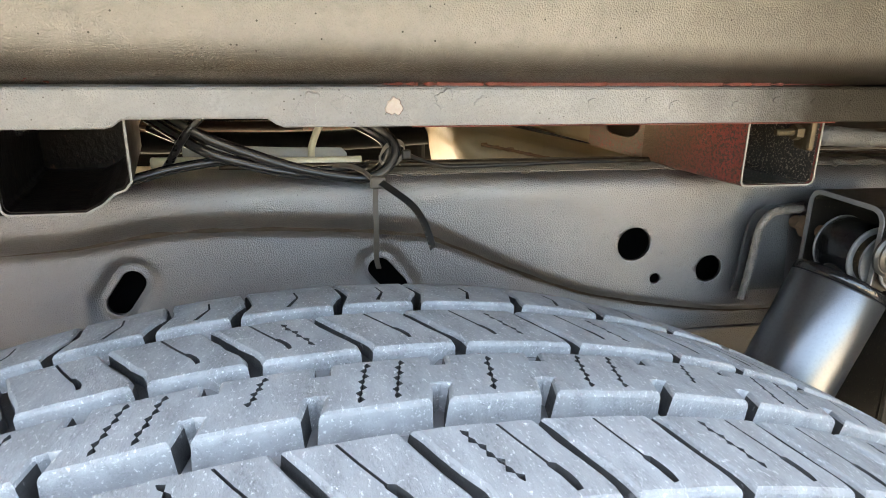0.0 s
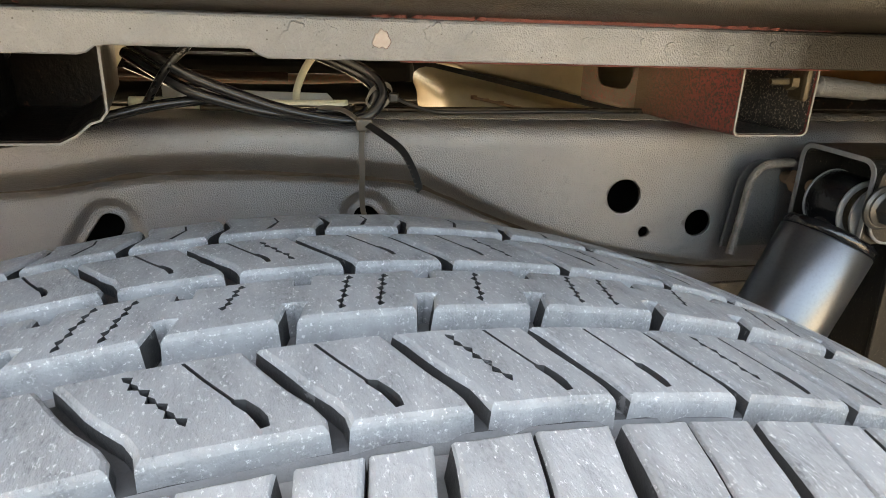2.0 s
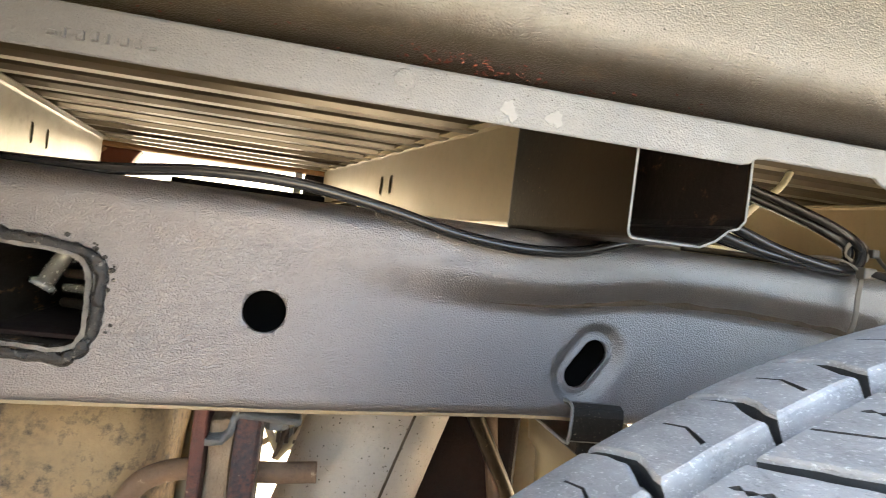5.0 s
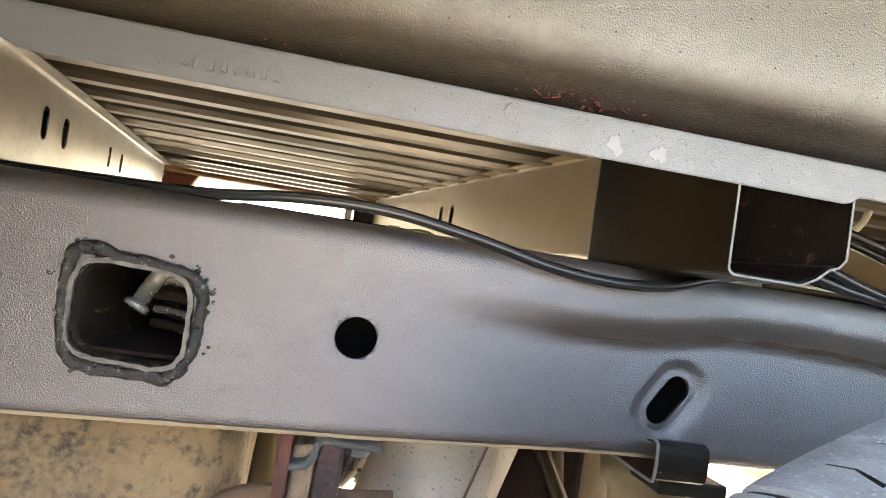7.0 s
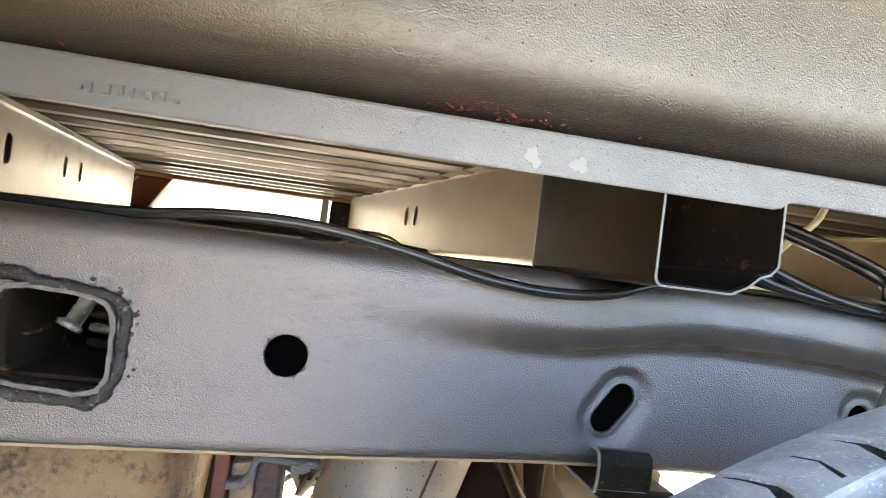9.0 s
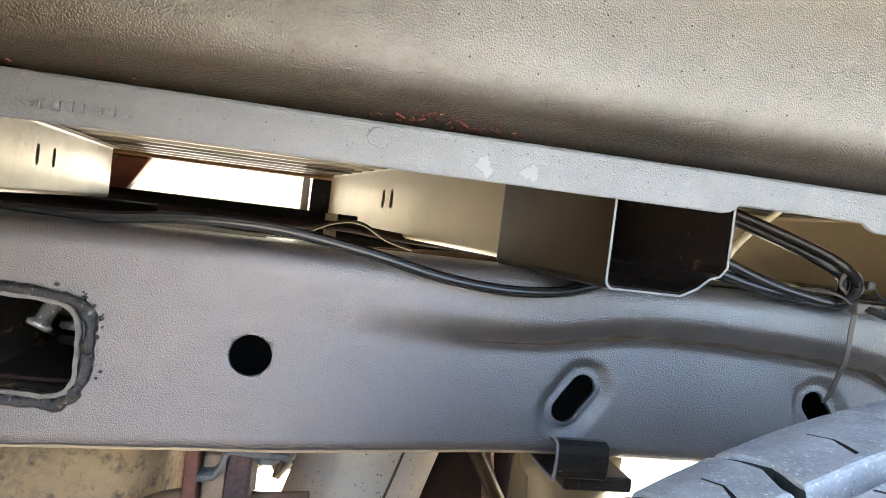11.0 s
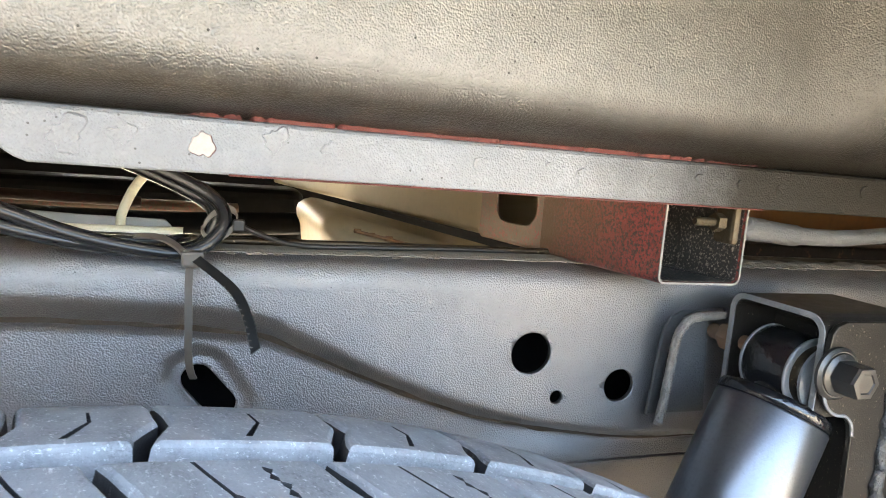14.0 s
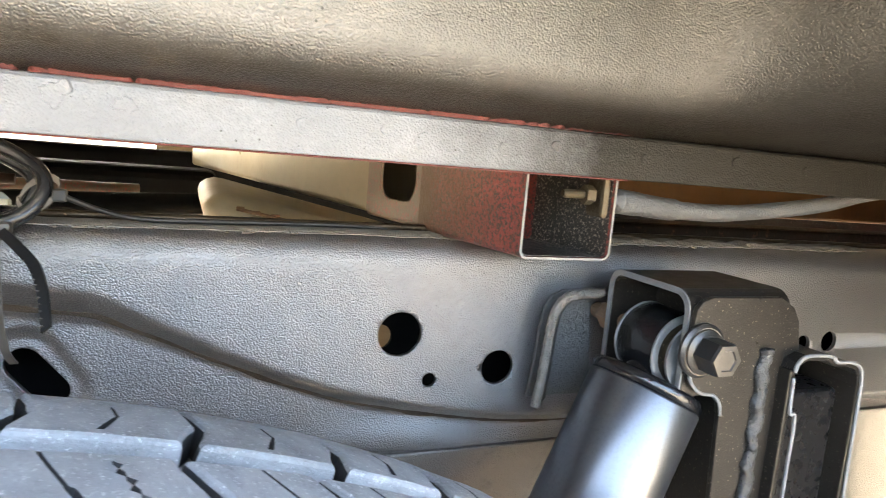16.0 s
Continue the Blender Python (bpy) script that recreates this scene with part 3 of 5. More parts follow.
hat, made = channel(0.235, 0.2955, 0.270, 1.12, 0.979, 1.064, "worn red painted cross member with open end",
                    (("end_piece", 0.385, RED, 0), ("middle", 0.47, STAINED, 0.0006), ("body", 1.12, BEIGE, 0.0025)), False)
inner = [(0.2358, 1.050), (0.2358, 0.9835), (0.2370, 0.9810), (0.2395, 0.9798), (0.2910, 0.9798), (0.2935, 0.981), (0.2947, 0.9835), (0.2947, 1.050)]
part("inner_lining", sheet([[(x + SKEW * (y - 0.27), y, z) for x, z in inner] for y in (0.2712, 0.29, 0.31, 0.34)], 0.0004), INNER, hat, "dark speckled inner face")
holes_in(made[1], 0.235, [(0.420, 1.014, 0.027, 0.018)])
holes_in(made[2], 0.235, [(0.842, 1.020, 0.010, 0.010), (0.951, 1.028, 0.013, 0.013)])
hat, made = channel(-0.815, -0.730, 0.262, 1.08, 0.981, 1.064, "bare steel cross member with punched slots",
                    (("end_piece", 0.36, STEEL, 0), ("body", 1.08, GALV, 0.0015)), False, -0.09)
holes_in(made[1], -0.73, [(0.50, 1.026, 0.008, 0.014), (0.555, 1.026, 0.008, 0.014), (0.72, 1.027, 0.006, 0.012), (0.78, 1.027, 0.006, 0.012)], -0.09)

from mathutils.geometry import delaunay_2d_cdt

# ---- tyre ----
TY_R, TY_YAW, TY_LEAN, TY_MID, TY_HALF = 0.5406, 0.12, 0.0085, 0.015, 0.1233
TY_C = (-0.0762, -0.0046, 0.9787 - 0.5406)
tyre = thing("tyre", "dusty grey truck tyre with worn siped tread", "tyre", TY_C)
tyre.rotation_euler = (-TY_LEAN, 0, TY_YAW)
DEEP = 0.0105


def crown(y):
    u = abs(y - TY_MID)
    return 0.0072 * (u / 0.1) ** 2 + 0.006 * ease((u - TY_HALF + 0.018) / 0.03) ** 2


def on_tyre(s, y, h):
    """The place at arc s, width y, h below the tread's surface."""
    r, a = TY_R - crown(y) - h, s / TY_R
    return Vector((r * math.sin(a), y, r * math.cos(a)))


def inset(loop, d):
    out, n = [], len(loop)
    area = sum(loop[i][0] * loop[(i + 1) % n][1] - loop[(i + 1) % n][0] * loop[i][1] for i in range(n))
    sg = 1 if area > 0 else -1
    for i in range(n):
        a, b, c = (Vector(loop[j % n]) for j in (i - 1, i, i + 1))
        e, f = (b - a).normalized(), (c - b).normalized()
        nn = Vector((-e.y - f.y, e.x + f.x)) * sg
        if nn.length < 1e-6:
            nn = Vector((-e.y, e.x)) * sg
        nn.normalize()
        k = max(0.5, nn.dot(Vector((-e.y, e.x)) * sg))
        out.append(tuple(b + nn * d / k))
    return out


def worn(loop):
    """The outline with its long sides broken up and slightly uneven."""
    out = []
    for (a, b), (c, d) in zip(loop, loop[1:] + loop[:1]):
        n = max(1, int(math.hypot(c - a, d - b) / 0.005))
        for k in range(n):
            s, y = a + (c - a) * k / n, b + (d - b) * k / n
            g = noise.noise_vector(Vector((s * 190, y * 190, 3.0)))
            out.append((s + 0.0006 * g.x, y + 0.0006 * g.y))
    return out


def block_mesh(loops, slits, joint=(), bm=None, lower=0.0):
    """Tread blocks from outlines in arc and width, with slits cut down into them."""
    out = bmesh.new() if bm is None else bm
    for loop in loops:
        if not joint:
            loop = worn(loop)
        base, brow, edge, top = inset(loop, -0.0008), list(loop), inset(loop, 0.0005), inset(loop, 0.0014)
        for k in joint:
            base[k] = edge[k] = top[k] = loop[k]
        rings = [[out.verts.new(on_tyre(s, y, h)) for s, y in ring] for ring, h in ((base, DEEP), (brow, 0.0016 + lower), (edge, 0.0006 + lower), (top, lower))]
        n = len(loop)
        for a, b in zip(rings, rings[1:]):
            for k in range(n):
                f = out.faces.new((a[k], a[(k + 1) % n], b[(k + 1) % n], b[k]))
                (s0, w0), (s1, w1) = loop[k], loop[(k + 1) % n]
                # slot walls take the dark material, shade put into their colour
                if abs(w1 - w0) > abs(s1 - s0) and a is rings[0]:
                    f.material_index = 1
        inside = [list(sl) for sl in slits if all(point_in(q, top) for q in sl)]
        if not inside:
            out.faces.new(rings[3])
            continue
        flat, tops = list(top), list(rings[3])
        for sl in inside:
            hi = [out.verts.new(on_tyre(s, y, lower)) for s, y in sl]
            lo = [out.verts.new(on_tyre(s, y, 0.0054)) for s, y in sl]
            m = len(sl)
            for k in range(m):
                # sipe walls and floors are darkened in colour the same way
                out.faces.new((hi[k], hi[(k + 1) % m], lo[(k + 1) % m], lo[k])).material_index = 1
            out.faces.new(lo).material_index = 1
            flat += sl
            tops += hi
        rim, at = [], 0
        for ring in [top] + inside:
            rim += [(at + k, at + (k + 1) % len(ring)) for k in range(len(ring))]
            at += len(ring)
        co, _, tri, src, _, _ = delaunay_2d_cdt([Vector(q) for q in flat], rim, [], 0, 1e-7)
        back = [tops[q[0]] if q else None for q in src]
        for f in tri:
            mid = sum((co[k] for k in f), Vector((0, 0))) / len(f)
            if point_in(mid, top) and not any(point_in(mid, sl) for sl in inside) and all(back[k] for k in f):
                out.faces.new([back[k] for k in f])
    return out


def point_in(p, loop):
    x, y = p
    hit = False
    for (a, b), (c, d) in zip(loop, loop[1:] + loop[:1]):
        if (b > y) != (d > y) and x < (c - a) * (y - b) / (d - b) + a:
            hit = not hit
    return hit


def zigzag(s0, y0, s1, y1, n=12, w=0.0022, amp=0.0005):
    """A wavy sipe from one end to the other: a chain of small lozenges, as a closed outline."""
    ax = Vector((s1 - s0, y1 - y0))
    nn = Vector((-ax.y, ax.x)).normalized()
    mid = [Vector((s0, y0)) + ax * k / n + nn * (amp * (1 if k % 4 == 1 else -1 if k % 4 == 3 else 0)) for k in range(n + 1)]
    wide = [w if k % 2 else 0.0003 for k in range(n + 1)]
    return [tuple(q + nn * v / 2) for q, v in zip(mid, wide)] + [tuple(q - nn * v / 2) for q, v in reversed(list(zip(mid, wide)))]


def hooked(s, y0, y1, lean, thin, wide, start, stop):
    """A cut that runs thin from the far edge, then widens to a pocket and hooks round before the near edge."""
    way = ((0.0, 0.0), (0.30, 0.30), (0.62, 0.66), (0.66, 0.74), (0.80, 0.92), (0.90, 1.0), (1.0, 1.04))
    left, right = [], []
    for f, g in way:
        f2 = start + (stop - start) * f
        w = thin if f < 0.64 else wide * (0.7 if f == 1.0 else 1.0)
        left.append((s + lean * g - w / 2, y1 - (y1 - y0) * f2))
        right.append((s + lean * g + w / 2, y1 - (y1 - y0) * f2 + w * 0.25))
    return left + right[::-1]


random.seed(5)


def all_round(marks):
    """The pitch boundaries of one rib, carried on round the wheel on both sides of the given ones."""
    marks = list(marks)
    while marks[-1] < 1.69:
        marks.append(marks[-1] + random.choice((0.036, 0.040, 0.047)))
    while marks[0] > -1.69:
        marks.insert(0, marks[0] - random.choice((0.036, 0.040, 0.047)))
    return marks


CUT5 = all_round((-0.0560, -0.0145, 0.0184, 0.0610, 0.1022, 0.1440))
CUT4 = all_round((-0.1110, -0.0655, -0.0187, 0.0166, 0.0579, 0.0980, 0.1420, 0.1800))
CUT3 = all_round((-0.1500, -0.1170, -0.0820, -0.0435, -0.0082, 0.0316, 0.0687, 0.1150, 0.1550))
CUT2 = all_round((-0.2630, -0.2149, -0.1631, -0.1120, -0.0764, -0.0391, 0.0008, 0.0385, 0.0897, 0.1400))
CUT1 = all_round((-0.2850, -0.2430, -0.2065, -0.1500, -0.1000, -0.0620, -0.0287, 0.0138, 0.0493, 0.0994, 0.1450, 0.1900))
Y5, Y4, Y3, Y2, Y1 = (-0.1060, -0.0594), (-0.0506, -0.0146), (-0.0015, 0.0295), (0.0381, 0.0779), (0.0902, 0.1360)


def slanted(s0, s1, y0, y1, gap, lean, gap2=None, lean2=None):
    """A block between two slanted slots that hook at their near ends; far edge y1, near edge y0."""
    def side(s, sg, g, lean):
        q = s + sg * g / 2
        return [(q - sg * g * 0.12, y1), (q + lean * 0.30, y1 - (y1 - y0) * 0.30), (q + lean * 0.58, y1 - (y1 - y0) * 0.55), (q + lean * 0.86, y1 - (y1 - y0) * 0.75), (q + lean * 0.98, y1 - (y1 - y0) * 0.88), (q + lean + sg * 0.0002, y0)]
    left, right = side(s0, 1, gap, lean), side(s1, -1, gap2 or gap, lean if lean2 is None else lean2)
    return left + right[::-1]


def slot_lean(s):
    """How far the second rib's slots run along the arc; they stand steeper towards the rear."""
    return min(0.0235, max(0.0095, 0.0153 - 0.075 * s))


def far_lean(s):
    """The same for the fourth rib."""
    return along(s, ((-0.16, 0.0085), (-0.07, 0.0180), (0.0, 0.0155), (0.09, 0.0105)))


def shoulder_way(s):
    """The line of a far shoulder slot: straight in from the sidewall, then hooked."""
    return ((s + 0.0030, Y1[1]), (s + 0.0050, 0.1200), (s + 0.0058, 0.1095), (s + 0.0035, 0.1030), (s + 0.0008, 0.0955), (s, Y1[0]))


def shoulder(s0, s1):
    """A far shoulder block between two hooked slots, which open towards the groove."""
    left = [(q + w, y) for (q, y), w in zip(shoulder_way(s0), (0.0010, 0.0012, 0.0016, 0.0021, 0.0023, 0.0022))]
    right = [(q - w, y) for (q, y), w in zip(shoulder_way(s1), (0.0010, 0.0012, 0.0016, 0.0021, 0.0023, 0.0022))]
    return left + right[::-1]


def rib_five(i, a, b):
    m = a + (b - a) * 0.50
    return [slanted(a, m, *Y5, 0.0046, -0.0105, 0.0010), slanted(m, b, *Y5, 0.0010, -0.0105, 0.0046)], [], ()


def rib_four(i, a, b):
    """A hooked slot between blocks, a cut in each that widens to a pocket, and in every other block a wavy sipe."""
    L, wavy = b - a, i % 2 == 0
    m = a + L * (0.66 if wavy else 0.45)
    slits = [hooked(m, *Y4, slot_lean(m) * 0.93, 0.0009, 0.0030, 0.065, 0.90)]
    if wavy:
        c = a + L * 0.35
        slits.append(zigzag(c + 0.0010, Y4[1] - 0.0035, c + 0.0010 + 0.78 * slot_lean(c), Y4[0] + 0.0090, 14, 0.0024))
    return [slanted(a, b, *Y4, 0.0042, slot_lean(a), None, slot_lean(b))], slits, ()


def rib_three(i, p, q):
    """The centre rib, notched from both sides and unbroken in the middle."""
    L, nw, n0, n1, f = q - p, 0.0052, Y3[0] + 0.0105, Y3[1] - 0.0085, 0.0078
    loop = [(p + nw / 2, Y3[0]), (p + nw / 2 + 0.003, n0 - 0.001), (p + 0.0032, n0 + 0.0005), (p + f - 0.002, n1), (p + f + nw / 2 - 0.001, n1 + 0.001), (p + f + nw / 2, Y3[1]),
            (q + f - nw / 2, Y3[1]), (q + f - nw / 2 - 0.001, n1 + 0.001), (q + f - 0.002, n1), (q + 0.0032, n0 + 0.0005), (q - nw / 2 + 0.003, n0 - 0.001), (q - nw / 2, Y3[0])]
    if i % 2 == 0:
        slits = [zigzag(p + L * u + 0.0070, Y3[1] - 0.0030, p + L * u, Y3[0] + 0.0035, 14, 0.0024) for u in (0.38, 0.67)]
    else:
        slits = [zigzag(p + L * 0.52 + 0.0060, Y3[1] - 0.0035, p + L * 0.52, Y3[0] + (0.0035 if i % 4 == 1 else 0.0110), 12, 0.0024)]
    return [loop], slits, (2, 3, 8, 9)


def rib_two(i, a, b):
    L = b - a
    wavy = L > 0.0388
    m = a + L * (0.40 if wavy else 0.56)
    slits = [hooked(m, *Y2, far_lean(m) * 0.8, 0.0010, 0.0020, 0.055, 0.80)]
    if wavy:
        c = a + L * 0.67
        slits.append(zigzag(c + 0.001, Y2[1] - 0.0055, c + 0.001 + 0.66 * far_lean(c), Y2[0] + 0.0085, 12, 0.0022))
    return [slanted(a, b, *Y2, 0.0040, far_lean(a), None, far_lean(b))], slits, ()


def rib_one(i, a, b):
    way = [(s + (b - a) * 0.5, y) for s, y in shoulder_way(a)][1:-1]
    wide = (0.0004, 0.0005, 0.0008, 0.0009)
    slit = [(s - w, y) for (s, y), w in zip(way, wide)] + [(s + w, y) for (s, y), w in zip(way[::-1], wide[::-1])]
    return [shoulder(a, b)], [slit], ()


# carcass with sidewalls
prof = []
for k in range(41):
    y = TY_MID - TY_HALF + 2 * TY_HALF * k / 40
    prof.append((y, TY_R - crown(y) - DEEP))
near_wall = [(TY_MID - 0.133, TY_R - 0.060), (TY_MID - 0.138, TY_R - 0.10), (TY_MID - 0.130, TY_R - 0.17), (TY_MID - 0.105, TY_R - 0.23)]
far_wall = [(2 * TY_MID - y, r) for y, r in near_wall]
prof = near_wall[::-1] + [(TY_MID - 0.1275, TY_R - 0.036)] + prof + [(TY_MID + 0.1275, TY_R - 0.036)] + far_wall
bm = bmesh.new()
N = 200
rings = [[bm.verts.new((r * math.sin(2 * math.pi * k / N), y, r * math.cos(2 * math.pi * k / N))) for k in range(N)] for y, r in prof]
for j, (a, b) in enumerate(zip(rings, rings[1:])):
    for k in range(N):
        bm.faces.new((a[k], a[(k + 1) % N], b[(k + 1) % N], b[k])).material_index = 0 if 5 <= j < 45 else 1
part("carcass", bm, (GROOVE, BARE_AND_SHADE), tyre, "dusty groove floors and dark sidewalls", smooth=True)
# the unbroken lower part of the two ribs whose slots are shallow
for w0, w1 in (Y4, Y2):
    bm = bmesh.new()
    sec = [(w0 - 0.0013, DEEP + 0.001), (w0 - 0.0004, 0.0062), (w0 + 0.0004, 0.0056), ((w0 + w1) / 2, 0.0056), (w1 - 0.0004, 0.0056), (w1 + 0.0004, 0.0062), (w1 + 0.0013, DEEP + 0.001)]
    rings = [[bm.verts.new(on_tyre(2 * math.pi * TY_R * k / 360, y, h)) for k in range(360)] for y, h in sec]
    for a, b in zip(rings, rings[1:]):
        for k in range(360):
            f = bm.faces.new((a[k], a[(k + 1) % 360], b[(k + 1) % 360], b[k]))
            # tops seen down in the slots carry the same painted shade
            f.material_index = 1 if a in (rings[1], rings[2], rings[3], rings[4]) else 0
    part("rib", bm, (GROOVE, BARE_AND_SHADE), tyre, "unbroken lower part of a tread rib", smooth=True)
rest = bmesh.new()
for marks, kind_of in ((CUT5, rib_five), (CUT4, rib_four), (CUT3, rib_three), (CUT2, rib_two), (CUT1, rib_one)):
    first = min(range(len(marks)), key=lambda k: abs(marks[k] - (-0.0082 if marks is CUT3 else 0.0166)))
    for i in range(len(marks) - 1):
        loops, slits, joint = kind_of(i - first, marks[i], marks[i + 1])
        if -0.46 < marks[i] < 0.46:
            part("tread_block", block_mesh(loops, slits, joint), (RUBBER, BARE_AND_SHADE), tyre)
        else:
            block_mesh(loops, [], joint, rest)
tagged(part("tread_rest", rest, (RUBBER, BARE_AND_SHADE), tyre), kind="stuff")
wheel = thing("wheel", "dark steel wheel inside the tyre", "wheel", TY_C)
wheel.rotation_euler = (-TY_LEAN, 0, TY_YAW)
part("rim", lathe([(0.05, -0.05), (0.24, -0.06), (0.285, -0.098), (0.285, -0.09), (0.26, 0.0), (0.285, 0.095), (0.275, 0.10), (0.24, 0.0), (0.05, -0.03)], Matrix.Translation((0, TY_MID, 0)) @ pose(0, 0, 0, 90), 48), STEEL, wheel, smooth=True)

# ---- shock absorber and its bracket ----
EYE_AT = Vector((0.343, 0.262, 0.924))
axis = Vector((-0.50, -0.10, -1.0)).normalized()
m_shock = Matrix.Translation(EYE_AT) @ axis.to_track_quat("Z", "Y").to_matrix().to_4x4()
shock = thing("shock_absorber", "black shock absorber with glossy steel sleeve", "shock absorber")
part("cap", lathe([(0.012, 0.0225), (0.0335, 0.0235), (0.0350, 0.0245), (0.0362, 0.0265), (0.0364, 0.0315), (0.0345, 0.0319)], m_shock, 56), GLOSS, shock, "black painted end cap", smooth=True)
part("sleeve", lathe([(0.0340, 0.0321), (0.0357, 0.0325), (0.0362, 0.0335), (0.0360, 0.30), (0.030, 0.302), (0.030, 0.42)], m_shock, 56), CHROME, shock, "black glossy steel sleeve", smooth=True)
part("neck", lathe([(0.013, 0.010), (0.018, 0.0235)], m_shock, 24), BLACK, shock, smooth=True)


def turned(prof, where, sides=36):
    """A part turned about an axis along y through where; heights run towards the wheel."""
    return lathe(prof, Matrix.Translation(where) @ pose(0, 0, 0, 90), sides)


part("eye_ring", turned([(0.012, -0.020), (0.0235, -0.020), (0.0245, -0.018), (0.0245, 0.016), (0.0235, 0.018), (0.012, 0.018)], EYE_AT), GLOSS, shock, smooth=True)
part("eye_washer", turned([(0.008, 0.0255), (0.0215, 0.0255), (0.0225, 0.0265), (0.0225, 0.0285), (0.008, 0.0290)], EYE_AT), WORN, shock, "grey steel washer", smooth=False)
# pale ring added for the highlight on the eye's far rim
part("eye_edge", turned([(0.0225, -0.0205), (0.0245, -0.0205), (0.0252, -0.0195), (0.0246, -0.0180), (0.0225, -0.0180)], EYE_AT), WORN, shock, "worn grey edge", smooth=True)
part("eye_edge", turned([(0.0225, 0.0165), (0.0248, 0.0165), (0.0252, 0.0175), (0.0245, 0.0186), (0.0225, 0.0186)], EYE_AT), WORN, shock, "worn grey edge", smooth=True)
part("bushing", turned([(0.007, -0.026), (0.019, -0.026), (0.0205, -0.023), (0.0205, 0.021), (0.019, 0.025), (0.007, 0.025)], EYE_AT), STEEL, shock, "dark rubber bushing", smooth=True)

bracket = thing("shock_bracket", "black painted welded shock mounting bracket", "bracket", (0.022, 0, 0))
Y_BACK, Y_FRONT = 0.304, 0.226
prof = [(Y_BACK, 0.880), (Y_BACK, 0.952)]
prof += [(Y_BACK - 0.012 + 0.012 * math.cos(a), 0.952 + 0.012 * math.sin(a)) for a in (k * math.pi / 12 for k in range(1, 7))]
prof += [(Y_FRONT + 0.013 - 0.013 * math.sin(a), 0.951 + 0.013 * math.cos(a)) for a in (k * math.pi / 12 for k in range(7))]
prof += [(Y_FRONT, 0.940), (Y_FRONT, 0.900)]
bm = sheet([[(x, y, z + 0.004) for y, z in prof] for x in (0.305, 0.33, 0.36, 0.384)], 0.004)
part("cradle", bm, BLACK, bracket)
part("cradle_edge", sheet([[(x, y, z + 0.004) for y, z in prof] for x in (0.3035, 0.3046)], 0.0038), WORN, bracket, "worn grey edge")
front = [(0.3046, 0.952), (0.3046, 0.924)] + [(0.3226 + 0.018 * math.cos(radians(180 + 90 * k / 8)), 0.924 + 0.018 * math.sin(radians(180 + 90 * k / 8))) for k in range(1, 9)]
front += [(0.3265, 0.905), (0.3315, 0.900), (0.3335, 0.892), (0.338, 0.80), (0.340, 0.74), (0.392, 0.74), (0.392, 0.93), (0.388, 0.950), (0.382, 0.959), (0.370, 0.9655), (0.316, 0.9655), (0.309, 0.963), (0.3055, 0.9585)]
part("front_plate", plate(front, Y_FRONT - 0.0045, Y_FRONT - 0.0005, 0.0008), BLACK, bracket)
part("plate_edge", tube([(x + 0.0006, Y_FRONT - 0.0044, z) for x, z in front[1:13]], 0.0011, 8, steps=3), WORN, bracket, "worn grey edge", smooth=True)
part("web", box(0.342, 0.390, Y_FRONT + 0.001, 0.334, 0.74, 0.955, 0.004), BLACK, bracket)
ear = [(0.2735, 0.866), (0.2765, 0.892), (0.2785, 0.918), (0.2805, 0.931), (0.286, 0.941), (0.295, 0.9455), (0.318, 0.947)]
bm = sheet([[(x - 0.014 + 0.025 * (y - 0.3105) / 0.027, y, z - 0.004 * (y - 0.3105) / 0.027) for x, z in ear] for y in (0.337, 0.328, 0.318, 0.3105)], 0.004)
part("ear", bm, BLACK, bracket, "folded black flange welded to the rail", smooth=True)
part("ear_plate", plate([(x - 0.010, z) for x, z in ear] + [(0.316, 0.866)], 0.3305, 0.3335, 0.0006), GREYPAINT, bracket, "dark grey plate under the flange")
bm = tube([(x - 0.015, 0.3095, z + 0.001) for x, z in ear], 0.0034, 10)
for v in bm.verts:
    v.co += Vector(noise.noise_vector(v.co * 200)) * 0.0009
part("ear_edge", bm, LIP, bracket, "worn grey edge", smooth=True)
bm = tube([(0.362 + 0.001 * math.sin(1.7 * k), 0.2205, 0.934 - 0.0055 * k) for k in range(20)], 0.0042, 12, steps=4)
for v in bm.verts:
    v.co += Vector(noise.noise_vector(v.co * 160)) * 0.0017 + Vector(noise.noise_vector(v.co * 520)) * 0.0005
part("weld_bead", bm, WELD, bracket, "rough black weld bead", smooth=True)
# the open box of the bump stop beside it
stop = thing("bump_stop_bracket", "black bent steel bump stop bracket with open front", "bracket")
cap = [(0.400, 0.921), (0.402, 0.927), (0.410, 0.931), (0.430, 0.930), (0.436, 0.926), (0.448, 0.9255), (0.456, 0.923), (0.460, 0.918), (0.462, 0.909)]
bm = sheet([[(x, y, z) for x, z in cap] for y in (0.212, 0.26, 0.33)], 0.0032)
part("top", bm, BLACK, stop, smooth=False)
part("front_edge", tube([(x, 0.2110, z) for x, z in cap], 0.0013, 8), WORN, stop, "worn grey edge", smooth=True)
part("side_wall", box(0.399, 0.4025, 0.213, 0.330, 0.76, 0.922, 0.001), BLACK, stop)
part("side_edge", tube([(0.401, 0.212, 0.917), (0.4025, 0.212, 0.895), (0.4075, 0.212, 0.890), (0.408, 0.212, 0.85), (0.409, 0.212, 0.78)], 0.0013, 8), WORN, stop, "worn grey edge", smooth=True)
part("side_wall", box(0.4615, 0.465, 0.213, 0.330, 0.76, 0.912, 0.001), BLACK, stop)
